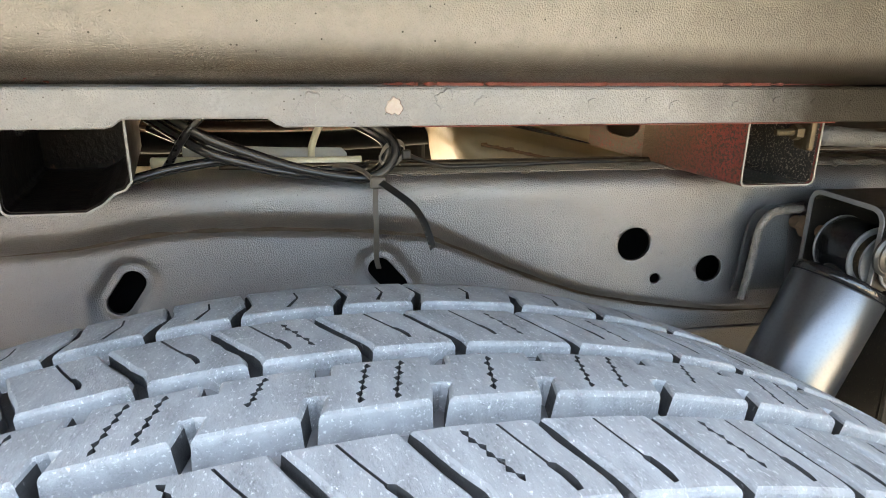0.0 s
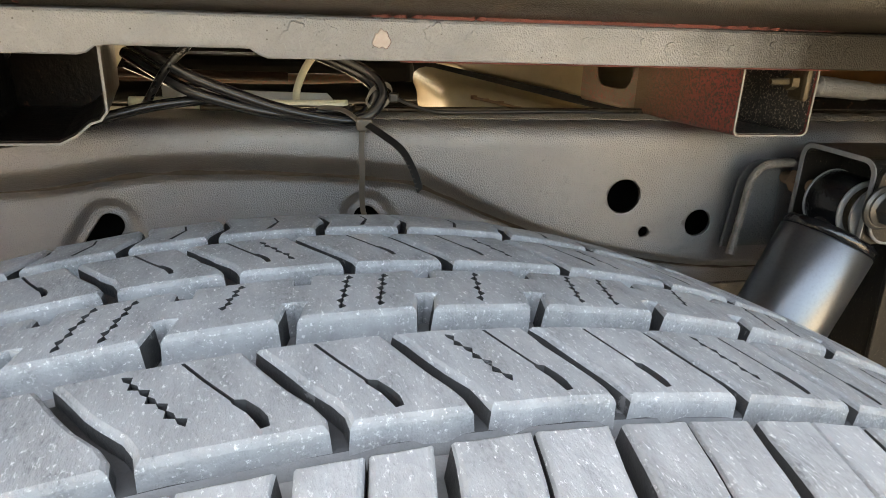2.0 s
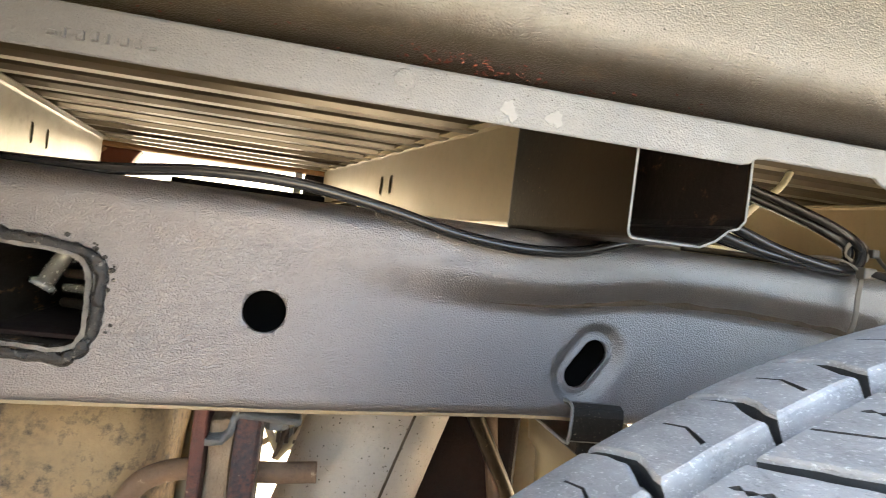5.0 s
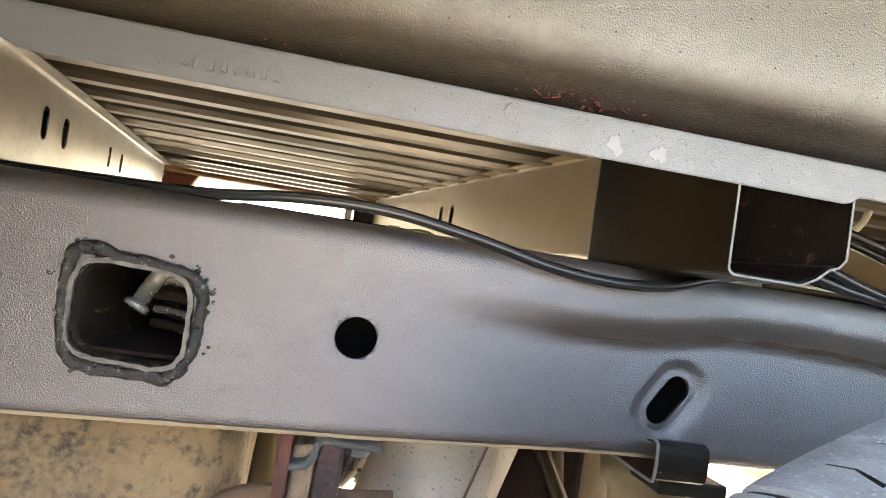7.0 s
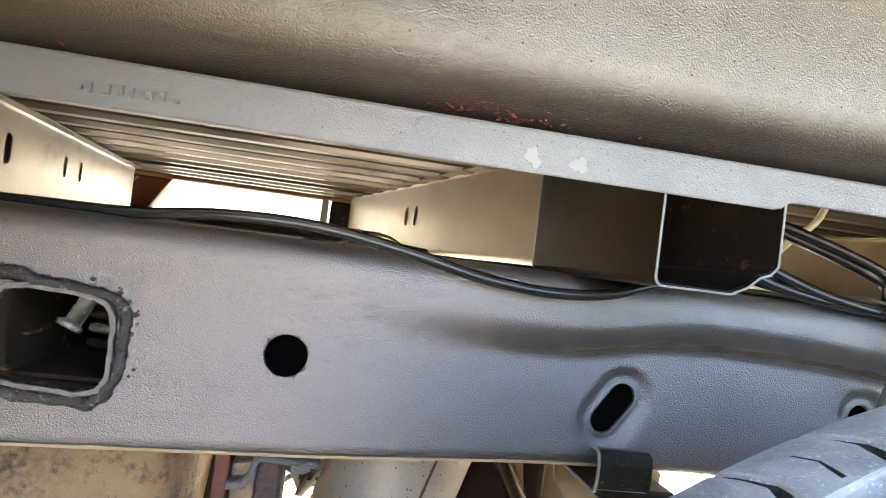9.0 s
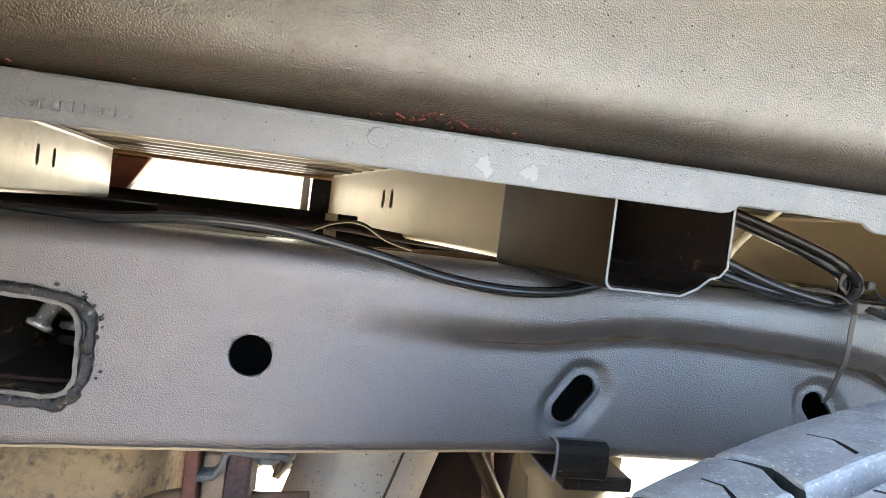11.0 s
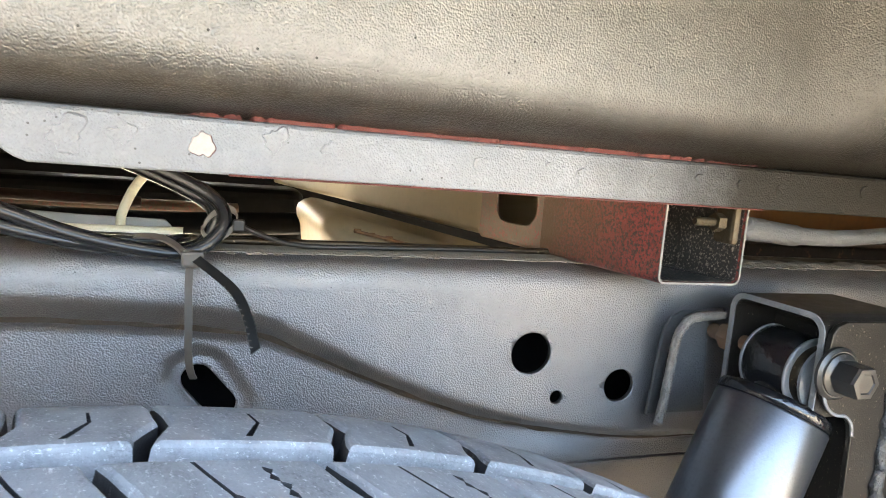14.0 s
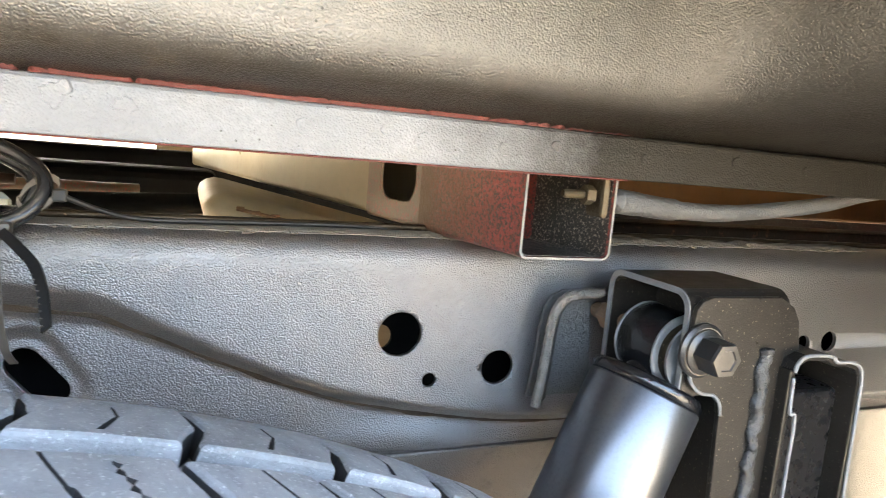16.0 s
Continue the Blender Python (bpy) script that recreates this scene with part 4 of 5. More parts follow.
part("side_edge", tube([(0.463, 0.212, 0.910), (0.464, 0.212, 0.87), (0.466, 0.212, 0.80), (0.466, 0.212, 0.77)], 0.0013, 8), WORN, stop, "worn grey edge", smooth=True)
part("pad", box(0.408, 0.460, 0.224, 0.30, 0.74, 0.903, 0.004, 3), CABLE, stop, "black rubber pad")

bolt = thing("shock_bolt", "zinc hex bolt with wide washer through the bracket", "bolt", group="bolts")
BOLT_AT = (0.3335, Y_FRONT - 0.0045, 0.934)
part("washer", turned([(0.006, 0.0), (0.0165, 0.0), (0.0165, 0.002), (0.0145, 0.0035), (0.006, 0.0035)], BOLT_AT), BOLT, bolt, smooth=False)
part("flange", turned([(0.006, 0.003), (0.0138, 0.003), (0.0134, 0.0045), (0.0105, 0.006), (0.006, 0.006)], BOLT_AT), BOLT, bolt)
part("head", turned([(0.0108, 0.005), (0.0108, 0.0190), (0.0100, 0.0208), (0.0068, 0.0210), (0.0062, 0.0202), (0.002, 0.0202)], BOLT_AT, 6), BOLT, bolt)
part("stud", turned([(0.0055, -0.005), (0.0055, 0.014), (0.0045, 0.016)], (0.338, 0.3045, 0.930), 16), RUST, bolt)
nut = thing("bolt_nut", "rusty hex nut on the back of the bracket", "nut", group="bolts")
part("body", lathe([(0.0095, 0.0), (0.0105, 0.002), (0.0105, 0.010), (0.0095, 0.012)], Matrix.Translation((0.336, Y_BACK + 0.001, 0.931)) @ pose(0, 0, 0, -90), 6), RUST, nut)
part("thread", lathe([(0.0058, 0.010), (0.0058, 0.024), (0.005, 0.0255)], Matrix.Translation((0.336, Y_BACK + 0.001, 0.931)) @ pose(0, 0, 0, -90), 16), RUST, nut)

# ---- pipe bolted to the red cross member ----
pipe = thing("support_pipe", "grey painted pipe with flattened bolted end", "pipe")
part("pipe", tube([(0.2975, 0.283, 1.014), (0.308, 0.284, 1.014), (0.328, 0.286, 1.0125), (0.363, 0.289, 1.010), (0.414, 0.290, 1.0105), (0.496, 0.290, 1.020), (0.565, 0.290, 1.034), (0.75, 0.290, 1.055)],
                  [0.0045, 0.0080, 0.0075, 0.0062, 0.0058, 0.0056, 0.0056, 0.0056], 14), GREYPAINT, pipe, smooth=True)
part("lug", box(0.2900, 0.2985, 0.273, 0.293, 1.003, 1.030, 0.003), BRASSY, pipe, "yellowed zinc lug")
part("stud", lathe([(0.0028, 0.0), (0.0028, 0.022), (0.0022, 0.0235)], Matrix.Translation((0.2905, 0.283, 1.017)) @ pose(0, 0, 0, 0, -90), 12), BRASSY, pipe)
part("nut", lathe([(0.0062, 0.0), (0.0062, 0.006)], Matrix.Translation((0.2880, 0.283, 1.017)) @ pose(0, 0, 0, 0, -90), 6), BRASSY, pipe)

# ---- hatch tube welded through the rail ----
hatch = thing("cross_tube", "black square cross tube welded through the rail", "cross tube")
ring = [(HATCH[0] + u, HATCH[1] + w - 0.06 * u) for u, w in hatch_ring]
bm = sheet([[(x, y, z) for x, z in ring + ring[:1]] for y in (0.3335, 0.36, 0.45, 0.56)], 0.0028)
part("tube_wall", bm, HATCHIN, hatch, smooth=True)
lip = sheet([[(x, y, z) for x, z in ring + ring[:1]] for y in (0.3316, 0.3334)], 0.0028)
bmesh.ops.subdivide_edges(lip, edges=lip.edges[:], cuts=2, use_grid_fill=True)
for v in lip.verts:
    v.co += Vector(noise.noise_vector(v.co * 180)) * 0.0011
part("lip", lip, LIP, hatch, "worn bare lip")
bm = bmesh.new()
vs = [bm.verts.new((x, 0.559, z)) for x, z in ring]
bm.faces.new(vs)
part("tube_end", bm, HATCHIN, hatch)
loop = []
for k in range(72):
    a = 2 * math.pi * k / 72
    c, s = math.cos(a), math.sin(a)
    g = 1 + 0.05 * math.sin(3 * a + 0.6) + (0.07 if 1.8 < a < 2.5 else 0) + (0.06 if 5.0 < a < 5.6 else 0)
    u, w = 0.0398 * g * math.copysign(abs(c) ** 0.5, c), 0.0348 * g * math.copysign(abs(s) ** 0.5, s)
    loop.append((HATCH[0] + u, RAIL_Y - 0.0005, HATCH[1] + w - 0.06 * u))
bead = tube(loop + loop[:1], 0.0042, 10, steps=3)
for v in bead.verts:
    v.co += Vector(noise.noise_vector(v.co * 170)) * 0.0017 + Vector(noise.noise_vector(v.co * 650)) * 0.0006
part("weld_bead", bead, HATCHWELD, hatch, "rough blackened weld bead", smooth=True)
part("inner_bolt", lathe([(0.0095, 0), (0.0100, 0.004), (0.0065, 0.006), (0.0065, 0.030), (0.0075, 0.034), (0.0070, 0.042)], Matrix.Translation((-0.632, 0.405, 0.893)) @ pose(0, 0, 0, -18, 24), 18), BRIGHT, hatch, "bright bolt inside the tube", smooth=True)
for k in range(4):
    z = 0.882 + 0.0108 * k
    part("inner_ridge", tube([(-0.622, 0.425, z), (-0.604, 0.412, z + 0.001), (-0.588, 0.402, z - 0.001)], 0.0036, 10), BRIGHT if k % 2 else HATCHIN, hatch, smooth=True)
part("inner_floor", box(-0.645, -0.586, 0.352, 0.50, 0.8690, 0.8722, 0.001), RUSTDARK, hatch, "rusty scale on the tube floor")
random.seed(12)
bm = bmesh.new()
for k in range(26):
    a = random.uniform(0, 6.28)
    u, w = 0.043 * math.copysign(abs(math.cos(a)) ** 0.5, math.cos(a)) * random.uniform(0.98, 1.16), 0.038 * math.copysign(abs(math.sin(a)) ** 0.5, math.sin(a)) * random.uniform(0.98, 1.20)
    r = random.uniform(0.0006, 0.0020)
    bmesh.ops.create_icosphere(bm, subdivisions=1, radius=1.0, matrix=Matrix.Translation((HATCH[0] + u, RAIL_Y - 0.0004, HATCH[1] + w - 0.06 * u)) @ Matrix.Diagonal((r * 1.3, r * 0.6, r, 1)))
tagged(part("weld_spatter", bm, HATCHWELD, hatch, "drops of weld spatter"), kind="stuff")

# ---- clip on the lower edge of the rail ----
clip = thing("rail_clip", "black folded sheet clip on the rail edge", "clip")
sec = [(0.3475, 0.857), (0.339, 0.858), (0.3325, 0.856), (0.331, 0.850), (0.331, 0.838), (0.333, 0.832), (0.340, 0.829), (0.40, 0.829)]
part("clip_body", sheet([[(x, y, z) for y, z in sec] for x in (-0.257, -0.252, -0.222, -0.217)], 0.0022), BLACK, clip, smooth=False)
part("clip_edge", tube([(-0.2572, y - 0.001, z + 0.0006) for y, z in sec], 0.0012, 8), WORN, clip, "worn grey edge", smooth=True)
part("bar", box(-0.240, -0.185, 0.352, 0.40, 0.815, 0.8265, 0.002), BLACK, clip, "black bar behind the clip")

# ---- hoses and cables along the rail ----
hose = thing("fuel_hose", "black rubber hose lying along the rail top", "hose")
part("hose", tube([(-0.80, 0.40, 0.978), (-0.66, 0.375, 0.979), (-0.585, 0.352, 0.980), (-0.525, 0.340, 0.986), (-0.465, 0.333, 0.986), (-0.405, 0.3285, 0.977), (-0.355, 0.3265, 0.9665), (-0.310, 0.326, 0.9625), (-0.270, 0.327, 0.9655), (-0.235, 0.333, 0.975), (-0.19, 0.345, 0.986), (-0.15, 0.36, 0.99)], 0.0039, 14), SHEEN, hose, smooth=True)
hose = thing("brake_line", "thin dark metal line along the rail top", "pipe")
part("line", tube([(-0.16, 0.378, 0.981), (-0.10, 0.376, 0.981), (0.0, 0.376, 0.9805), (0.3, 0.376, 0.9805), (0.8, 0.376, 0.980)], 0.0026, 8), STEEL, hose, smooth=True)
hose = thing("cream_line", "cream coated line along the rail top", "pipe")
part("line", tube([(-0.214, 0.390, 0.983), (-0.18, 0.388, 0.983), (-0.10, 0.386, 0.982), (-0.045, 0.388, 0.982)], 0.0046, 10), WHITE_WIRE, hose, smooth=True)

LOOM = ([(-0.20, 0.365, 0.981), (-0.192, 0.352, 0.990), (-0.182, 0.346, 1.005), (-0.172, 0.346, 1.018), (-0.160, 0.353, 1.030), (-0.150, 0.37, 1.045), (-0.145, 0.40, 1.062)],
        [(-0.207, 0.366, 1.032), (-0.182, 0.350, 1.020), (-0.160, 0.346, 1.008), (-0.129, 0.343, 0.996), (-0.098, 0.340, 0.986), (-0.065, 0.337, 0.9795), (-0.042, 0.337, 0.978), (-0.027, 0.342, 0.985), (-0.020, 0.350, 0.998), (-0.030, 0.362, 1.011), (-0.065, 0.375, 1.026), (-0.11, 0.39, 1.041), (-0.16, 0.41, 1.054), (-0.21, 0.43, 1.060)],
        [(-0.210, 0.374, 1.022), (-0.168, 0.350, 1.000), (-0.135, 0.346, 0.989), (-0.105, 0.343, 0.9825), (-0.072, 0.340, 0.979), (-0.046, 0.343, 0.9785), (-0.032, 0.350, 0.983), (-0.0255, 0.357, 0.997), (-0.035, 0.368, 1.008), (-0.068, 0.381, 1.022), (-0.113, 0.396, 1.037), (-0.165, 0.416, 1.050), (-0.21, 0.436, 1.056)],
        [(-0.212, 0.384, 1.012), (-0.165, 0.362, 0.996), (-0.13, 0.354, 0.987), (-0.09, 0.350, 0.983), (-0.060, 0.356, 0.982), (-0.045, 0.368, 0.982), (-0.040, 0.388, 0.980)])
for k, p in enumerate(LOOM):
    cab = thing("cable", "black sheathed cable of the wiring loom", "cable", group="wiring loom")
    part("sheath", tube(p, (0.0030, 0.0043, 0.0043, 0.0030)[k], 12), CABLE if k == 0 else SHEEN, cab, smooth=True)
wire = thing("white_wire", "cream wire hanging behind the flange", "wire")
part("sheath", tube([(-0.028, 0.43, 1.066), (-0.037, 0.43, 1.050), (-0.060, 0.43, 1.030), (-0.077, 0.43, 1.010), (-0.086, 0.43, 0.990), (-0.087, 0.43, 0.978)], 0.0032, 10), WHITE_WIRE, wire, smooth=True)
gp = [(-0.20, 0.965), (-0.062, 0.965), (-0.055, 0.970), (-0.055, 0.986), (-0.060, 0.991), (-0.115, 0.992), (-0.200, 0.996)]
solo("grey_bracket", plate([(x, z - 0.006) for x, z in gp], 0.442, 0.445, 0.0008), GREY_PLATE, "flat grey plate standing behind the cables", "bracket")


def ribbon(path, width, thick, way):
    """A flat strap along a path, its width along the given way."""
    way = Vector(way).normalized()
    p = [Vector(q) for q in path]
    pts = []
    for i in range(len(p) - 1):
        a, b, c, d = p[max(i - 1, 0)], p[i], p[i + 1], p[min(i + 2, len(p) - 1)]
        for k in range(6):
            t = k / 6
            pts.append(0.5 * ((2 * b) + (c - a) * t + (2 * a - 5 * b + 4 * c - d) * t * t + (3 * b - a - 3 * c + d) * t ** 3))
    pts.append(p[-1])
    return sheet([[q - way * width / 2, q, q + way * width / 2] for q in pts], thick)


tie = thing("cable_tie", "aged grey nylon cable tie holding the loom to the rail", "cable tie", group="cable ties")
part("strap", ribbon([(-0.038, 0.326, 0.974), (-0.0385, 0.327, 0.960), (-0.038, 0.328, 0.940), (-0.038, 0.334, 0.922), (-0.037, 0.340, 0.908), (-0.035, 0.348, 0.899)], 0.0042, 0.0010, (1, 0, 0)), TIE, tie)
part("strap", ribbon([(-0.038, 0.326, 0.977), (-0.046, 0.330, 0.984), (-0.055, 0.338, 0.987), (-0.066, 0.350, 0.986), (-0.078, 0.360, 0.983)], 0.0062, 0.0012, (0.2, 1, 0.3)), TIE, tie)
part("lock", box(-0.0425, -0.0305, 0.319, 0.328, 0.9725, 0.9815, 0.0016), TIE, tie)
part("tail", ribbon([(-0.034, 0.320, 0.977), (-0.024, 0.305, 0.972), (-0.014, 0.288, 0.966), (-0.009, 0.276, 0.959), (-0.006, 0.266, 0.951), (-0.004, 0.258, 0.943)], 0.0052, 0.0014, (0.75, 0.0, 0.65)), TIE_DARK, tie, "dark ribbed tail")
for k in range(12):
    f = k / 11
    c = Vector((-0.0175, 0.294, 0.9675)).lerp(Vector((-0.0048, 0.260, 0.9445)), f) + Vector((0.0018, -0.0012, 0.0022)) * math.sin(math.pi * f)
    part("rib", box(c.x - 0.0024, c.x + 0.0024, c.y - 0.0016, c.y + 0.0006, c.z - 0.0004, c.z + 0.0004, 0.0002, 1), TIE, tie)
tie = thing("cable_tie", "dark nylon cable tie round the loom bend", "cable tie", group="cable ties")
loop = [(-0.0225 + 0.0095 * math.cos(a), 0.349 + 0.005 * math.sin(a), 0.9945 + 0.004 * math.cos(a) + 0.008 * math.sin(a)) for a in (2 * math.pi * k / 12 for k in range(13))]
part("loop", ribbon(loop, 0.0042, 0.0012, (0, 0.5, 1)), TIE, tie)
part("lock", box(-0.0155, -0.0085, 0.341, 0.347, 0.991, 0.998, 0.0012), TIE_DARK, tie)
part("tail", tube([(-0.010, 0.344, 0.994), (0.008, 0.352, 0.986), (0.03, 0.360, 0.981), (0.08, 0.366, 0.9805), (0.14, 0.372, 0.9805), (0.195, 0.376, 0.979)], 0.0016, 8), TIE_DARK, tie, smooth=True)

# ---- under the rail ----
tank = thing("muffler", "dusty stained steel muffler under the rail", "muffler")
bm = box(-1.45, -0.545, 0.44, 0.86, 0.50, 0.835, 0.055, 6)
part("shell", bm, TANK, tank, smooth=True)
part("end_cap", lathe([(0.13, 0.0), (0.125, 0.02), (0.08, 0.04), (0.02, 0.045)], Matrix.Translation((-0.548, 0.66, 0.66)) @ pose(0, 0, 0, 0, 90), 32), BEIGE, tank, smooth=True)
hang = thing("spring_hanger", "rusted steel spring hanger bolted under the rail", "spring hanger")
def rusted(bm, amount, cuts=5):
    """Breaks up flat faces and pits them, as scale does."""
    bmesh.ops.subdivide_edges(bm, edges=[e for e in bm.edges if e.calc_length() > 0.02], cuts=cuts, use_grid_fill=True)
    for v in bm.verts:
        v.co += Vector(noise.noise_vector(v.co * 110)) * amount + Vector(noise.noise_vector(v.co * 400)) * amount * 0.4
    return bm


part("plate", rusted(box(-0.5150, -0.5050, 0.372, 0.44, 0.62, 0.834, 0.002), 0.0012), PLATERED, hang, "dark red rusted side plate")
part("web", rusted(box(-0.5052, -0.4880, 0.386, 0.43, 0.62, 0.815, 0.002), 0.0016), SANDWEB, hang, "sandy rusted web")
part("plate", rusted(box(-0.4870, -0.4690, 0.374, 0.44, 0.62, 0.822, 0.003), 0.0012), PLATEBLUE, hang, "blue black side plate")
hook = [(-0.5060, 0.805), (-0.4960, 0.806), (-0.4915, 0.811), (-0.4905, 0.820), (-0.4860, 0.8255), (-0.455, 0.8235), (-0.4445, 0.8235), (-0.4420, 0.819)]
part("top_flange", rusted(sheet([[(x, y, z) for x, z in hook] for y in (0.370, 0.39, 0.41)], 0.0045), 0.0007, 1), GREYPAINT, hang, "grey hooked flange", smooth=True)
part("bolt_head", lathe([(0.009, 0), (0.009, 0.008)], Matrix.Translation((-0.459, 0.385, 0.812)), 6), GREYPAINT, hang)
rodp = thing("exhaust_hanger_rod", "rusty bent round hanger rod", "rod")
part("rod", tube([(-0.565, 0.41, 0.66), (-0.566, 0.41, 0.72), (-0.555, 0.41, 0.754), (-0.53, 0.41, 0.768), (-0.50, 0.41, 0.770), (-0.46, 0.41, 0.770), (-0.425, 0.41, 0.772)], 0.0082, 14), RUST, rodp, smooth=True)
ex = thing("exhaust_pipe", "pale galvanised exhaust pipe with lengthwise seam", "exhaust pipe")
part("pipe", tube([(-0.340, 0.505, 0.89), (-0.367, 0.505, 0.803), (-0.387, 0.505, 0.736), (-0.46, 0.505, 0.49)], 0.061, 40), TUBE, ex, smooth=True)
part("seam", tube([(-0.330, 0.4465, 0.86), (-0.350, 0.4465, 0.80), (-0.373, 0.4460, 0.725), (-0.42, 0.4455, 0.57)], 0.0013, 8), STEEL, ex)
loomw = thing("sensor_wiring", "tangled cream sensor wires on a pale connector", "wiring")
random.seed(3)
for k in range(13):
    x0, z0 = -0.462 + 0.0068 * k, 0.80 + 0.005 * (k % 3)
    bend = random.uniform(-0.024, 0.024)
    part("wire", tube([(x0, 0.55, z0 + 0.034), (x0 + bend, 0.538, z0 + 0.004), (x0 - bend * 0.8, 0.545, z0 - 0.024), (x0 + random.uniform(-0.03, 0.03), 0.56, z0 - 0.07)], random.choice((0.0022, 0.0030, 0.0038)), 8), WHITE_WIRE if k % 4 else TIE, loomw, smooth=True)
part("connector", box(-0.462, -0.436, 0.556, 0.585, 0.738, 0.792, 0.004), GREY_PLATE, loomw, "pale grey connector body")
part("connector", box(-0.432, -0.405, 0.562, 0.588, 0.765, 0.806, 0.004), BEIGE, loomw, "beige connector body")
for k in range(3):
    part("latch", box(-0.460 + 0.008 * k, -0.456 + 0.008 * k, 0.549, 0.557, 0.748, 0.780, 0.001), TIE, loomw)
part("clamp", tube([(-0.478, 0.54, 0.806), (-0.445, 0.535, 0.800), (-0.415, 0.54, 0.808), (-0.40, 0.55, 0.822)], 0.0055, 10), GREY_PLATE, loomw, "pale bent clamp", smooth=True)
ax = thing("rear_axle", "dark brown steel axle housing", "axle")
part("housing", tube([(-0.10, 0.20, 0.43), (-0.10, 1.3, 0.43)], 0.05, 24), STEEL, ax, smooth=True)
part("diff", lathe([(0.04, -0.12), (0.12, -0.08), (0.15, 0.0), (0.12, 0.08), (0.04, 0.12)], Matrix.Translation((-0.10, 0.74, 0.44)) @ pose(0, 0, 0, 90), 32), STEEL, ax, smooth=True)
spr = thing("leaf_spring", "dark steel leaf spring pack under the rail", "leaf spring")
for k in range(4):
    h = 0.012
    bm = sheet([[(x, y, 0.50 + 0.35 * (0.42 * x) ** 2 * 4 - k * 0.0125) for y in (0.325, 0.355, 0.385)] for x in [-0.62 + 0.62 * j / 10 + k * 0.08 * (1 - j / 10) for j in range(11)] + [0.07 * j - k * 0.01 * j for j in range(1, 10)]], 0.010)
    part("leaf", bm, STEEL, spr)
arm = thing("track_arm", "black pressed arm beside the exhaust", "suspension arm")
part("arm", box(-0.325, -0.222, 0.52, 0.56, 0.55, 0.835, 0.01, 3), RUSTDARK, arm)
part("rib", tube([(-0.262, 0.517, 0.84), (-0.252, 0.517, 0.76), (-0.232, 0.517, 0.66), (-0.215, 0.517, 0.58)], 0.007, 10), RUST, arm, "worn brown rib", smooth=True)
part("brace", tube([(-0.30, 0.50, 0.84), (-0.22, 0.52, 0.70), (-0.18, 0.53, 0.6)], 0.008, 10), STEEL, arm, smooth=True)
mount = thing("spring_mount", "pale worn spring mount cup under the rail", "spring mount")
part("cup", lathe([(0.030, -0.09), (0.034, -0.03), (0.042, -0.02), (0.044, 0.0), (0.036, 0.008)], Matrix.Translation((-0.205, 0.43, 0.822)), 28), BEIGE, mount, smooth=True)
part("sleeve", tube([(-0.196, 0.62, 0.86), (-0.190, 0.62, 0.70), (-0.184, 0.62, 0.50)], 0.048, 28), WHITE_TANK, mount, "cream dusty sleeve", smooth=True)
part("post", tube([(-0.215, 0.43, 0.74), (-0.235, 0.43, 0.55)], 0.028, 20), TUBE, mount, smooth=True)

# ---- behind the rail ----
ft = thing("fuel_tank", "cream stained plastic tank behind the rail", "tank")
bm = box(0.060, 0.42, 0.53, 0.80, 0.72, 0.986, 0.034, 6)
for v in bm.verts:
    if v.co.z > 0.9:
        v.co.z -= 0.22 * max(0.0, v.co.x - 0.08)
    if v.co.x < 0.12:
        v.co.x += 0.55 * min(0.08, max(0.0, 0.975 - v.co.z))
part("shell", bm, WHITE_TANK, ft, smooth=True)
part("seam", tube([(0.095, 0.529, 0.972), (0.13, 0.5285, 0.965), (0.19, 0.5285, 0.952), (0.26, 0.529, 0.938)], 0.0016, 8), RUSTSILL, ft, "brown stained mould seam", smooth=True)
for x, z, r in ((0.098, 0.972, 0.0035), (0.112, 0.969, 0.003), (0.128, 0.966, 0.0040), (0.150, 0.961, 0.0025), (0.171, 0.956, 0.003)):
    part("stain", box(x - r, x + r, 0.5282, 0.5305, z - 0.6 * r, z + 0.6 * r, 0.0008), RUSTSILL, ft, "brown stain")
sill = thing("rear_sill", "rust stained sill under the bed floor", "sill")
part("sill", box(0.38, 1.25, 0.60, 0.66, 0.985, 1.064, 0.004), RUSTSILL, sill)
part("strip", box(0.40, 1.25, 0.55, 0.60, 0.955, 0.975, 0.004), NEAR_BLACK, sill, "near-black strip")
part("backing", box(0.36, 1.25, 0.68, 0.70, 0.80, 1.064, 0.003), BLACK, sill)
# added beam, pipe and flange fill the dark space with near-black
mid = thing("dark_gap_beam", "near-black beam filling the dark space across the chassis", "cross member")
part("beam", box(-1.40, 0.10, 0.95, 1.05, 0.86, 0.980, 0.015, 3), UNLIT, mid)
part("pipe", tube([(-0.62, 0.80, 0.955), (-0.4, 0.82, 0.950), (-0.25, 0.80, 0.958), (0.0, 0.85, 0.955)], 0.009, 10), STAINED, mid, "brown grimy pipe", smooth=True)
part("pipe", tube([(-0.62, 0.70, 0.945), (-0.35, 0.72, 0.95), (-0.1, 0.75, 0.945), (0.1, 0.78, 0.95)], 0.014, 10), UNLIT, mid, smooth=True)
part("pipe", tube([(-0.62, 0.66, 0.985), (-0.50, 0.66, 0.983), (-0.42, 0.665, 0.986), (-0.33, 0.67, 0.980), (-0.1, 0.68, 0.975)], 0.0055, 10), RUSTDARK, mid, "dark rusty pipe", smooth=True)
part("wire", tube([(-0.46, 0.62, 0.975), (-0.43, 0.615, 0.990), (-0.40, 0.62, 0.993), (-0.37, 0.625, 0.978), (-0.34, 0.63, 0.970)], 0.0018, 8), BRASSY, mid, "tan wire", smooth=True)
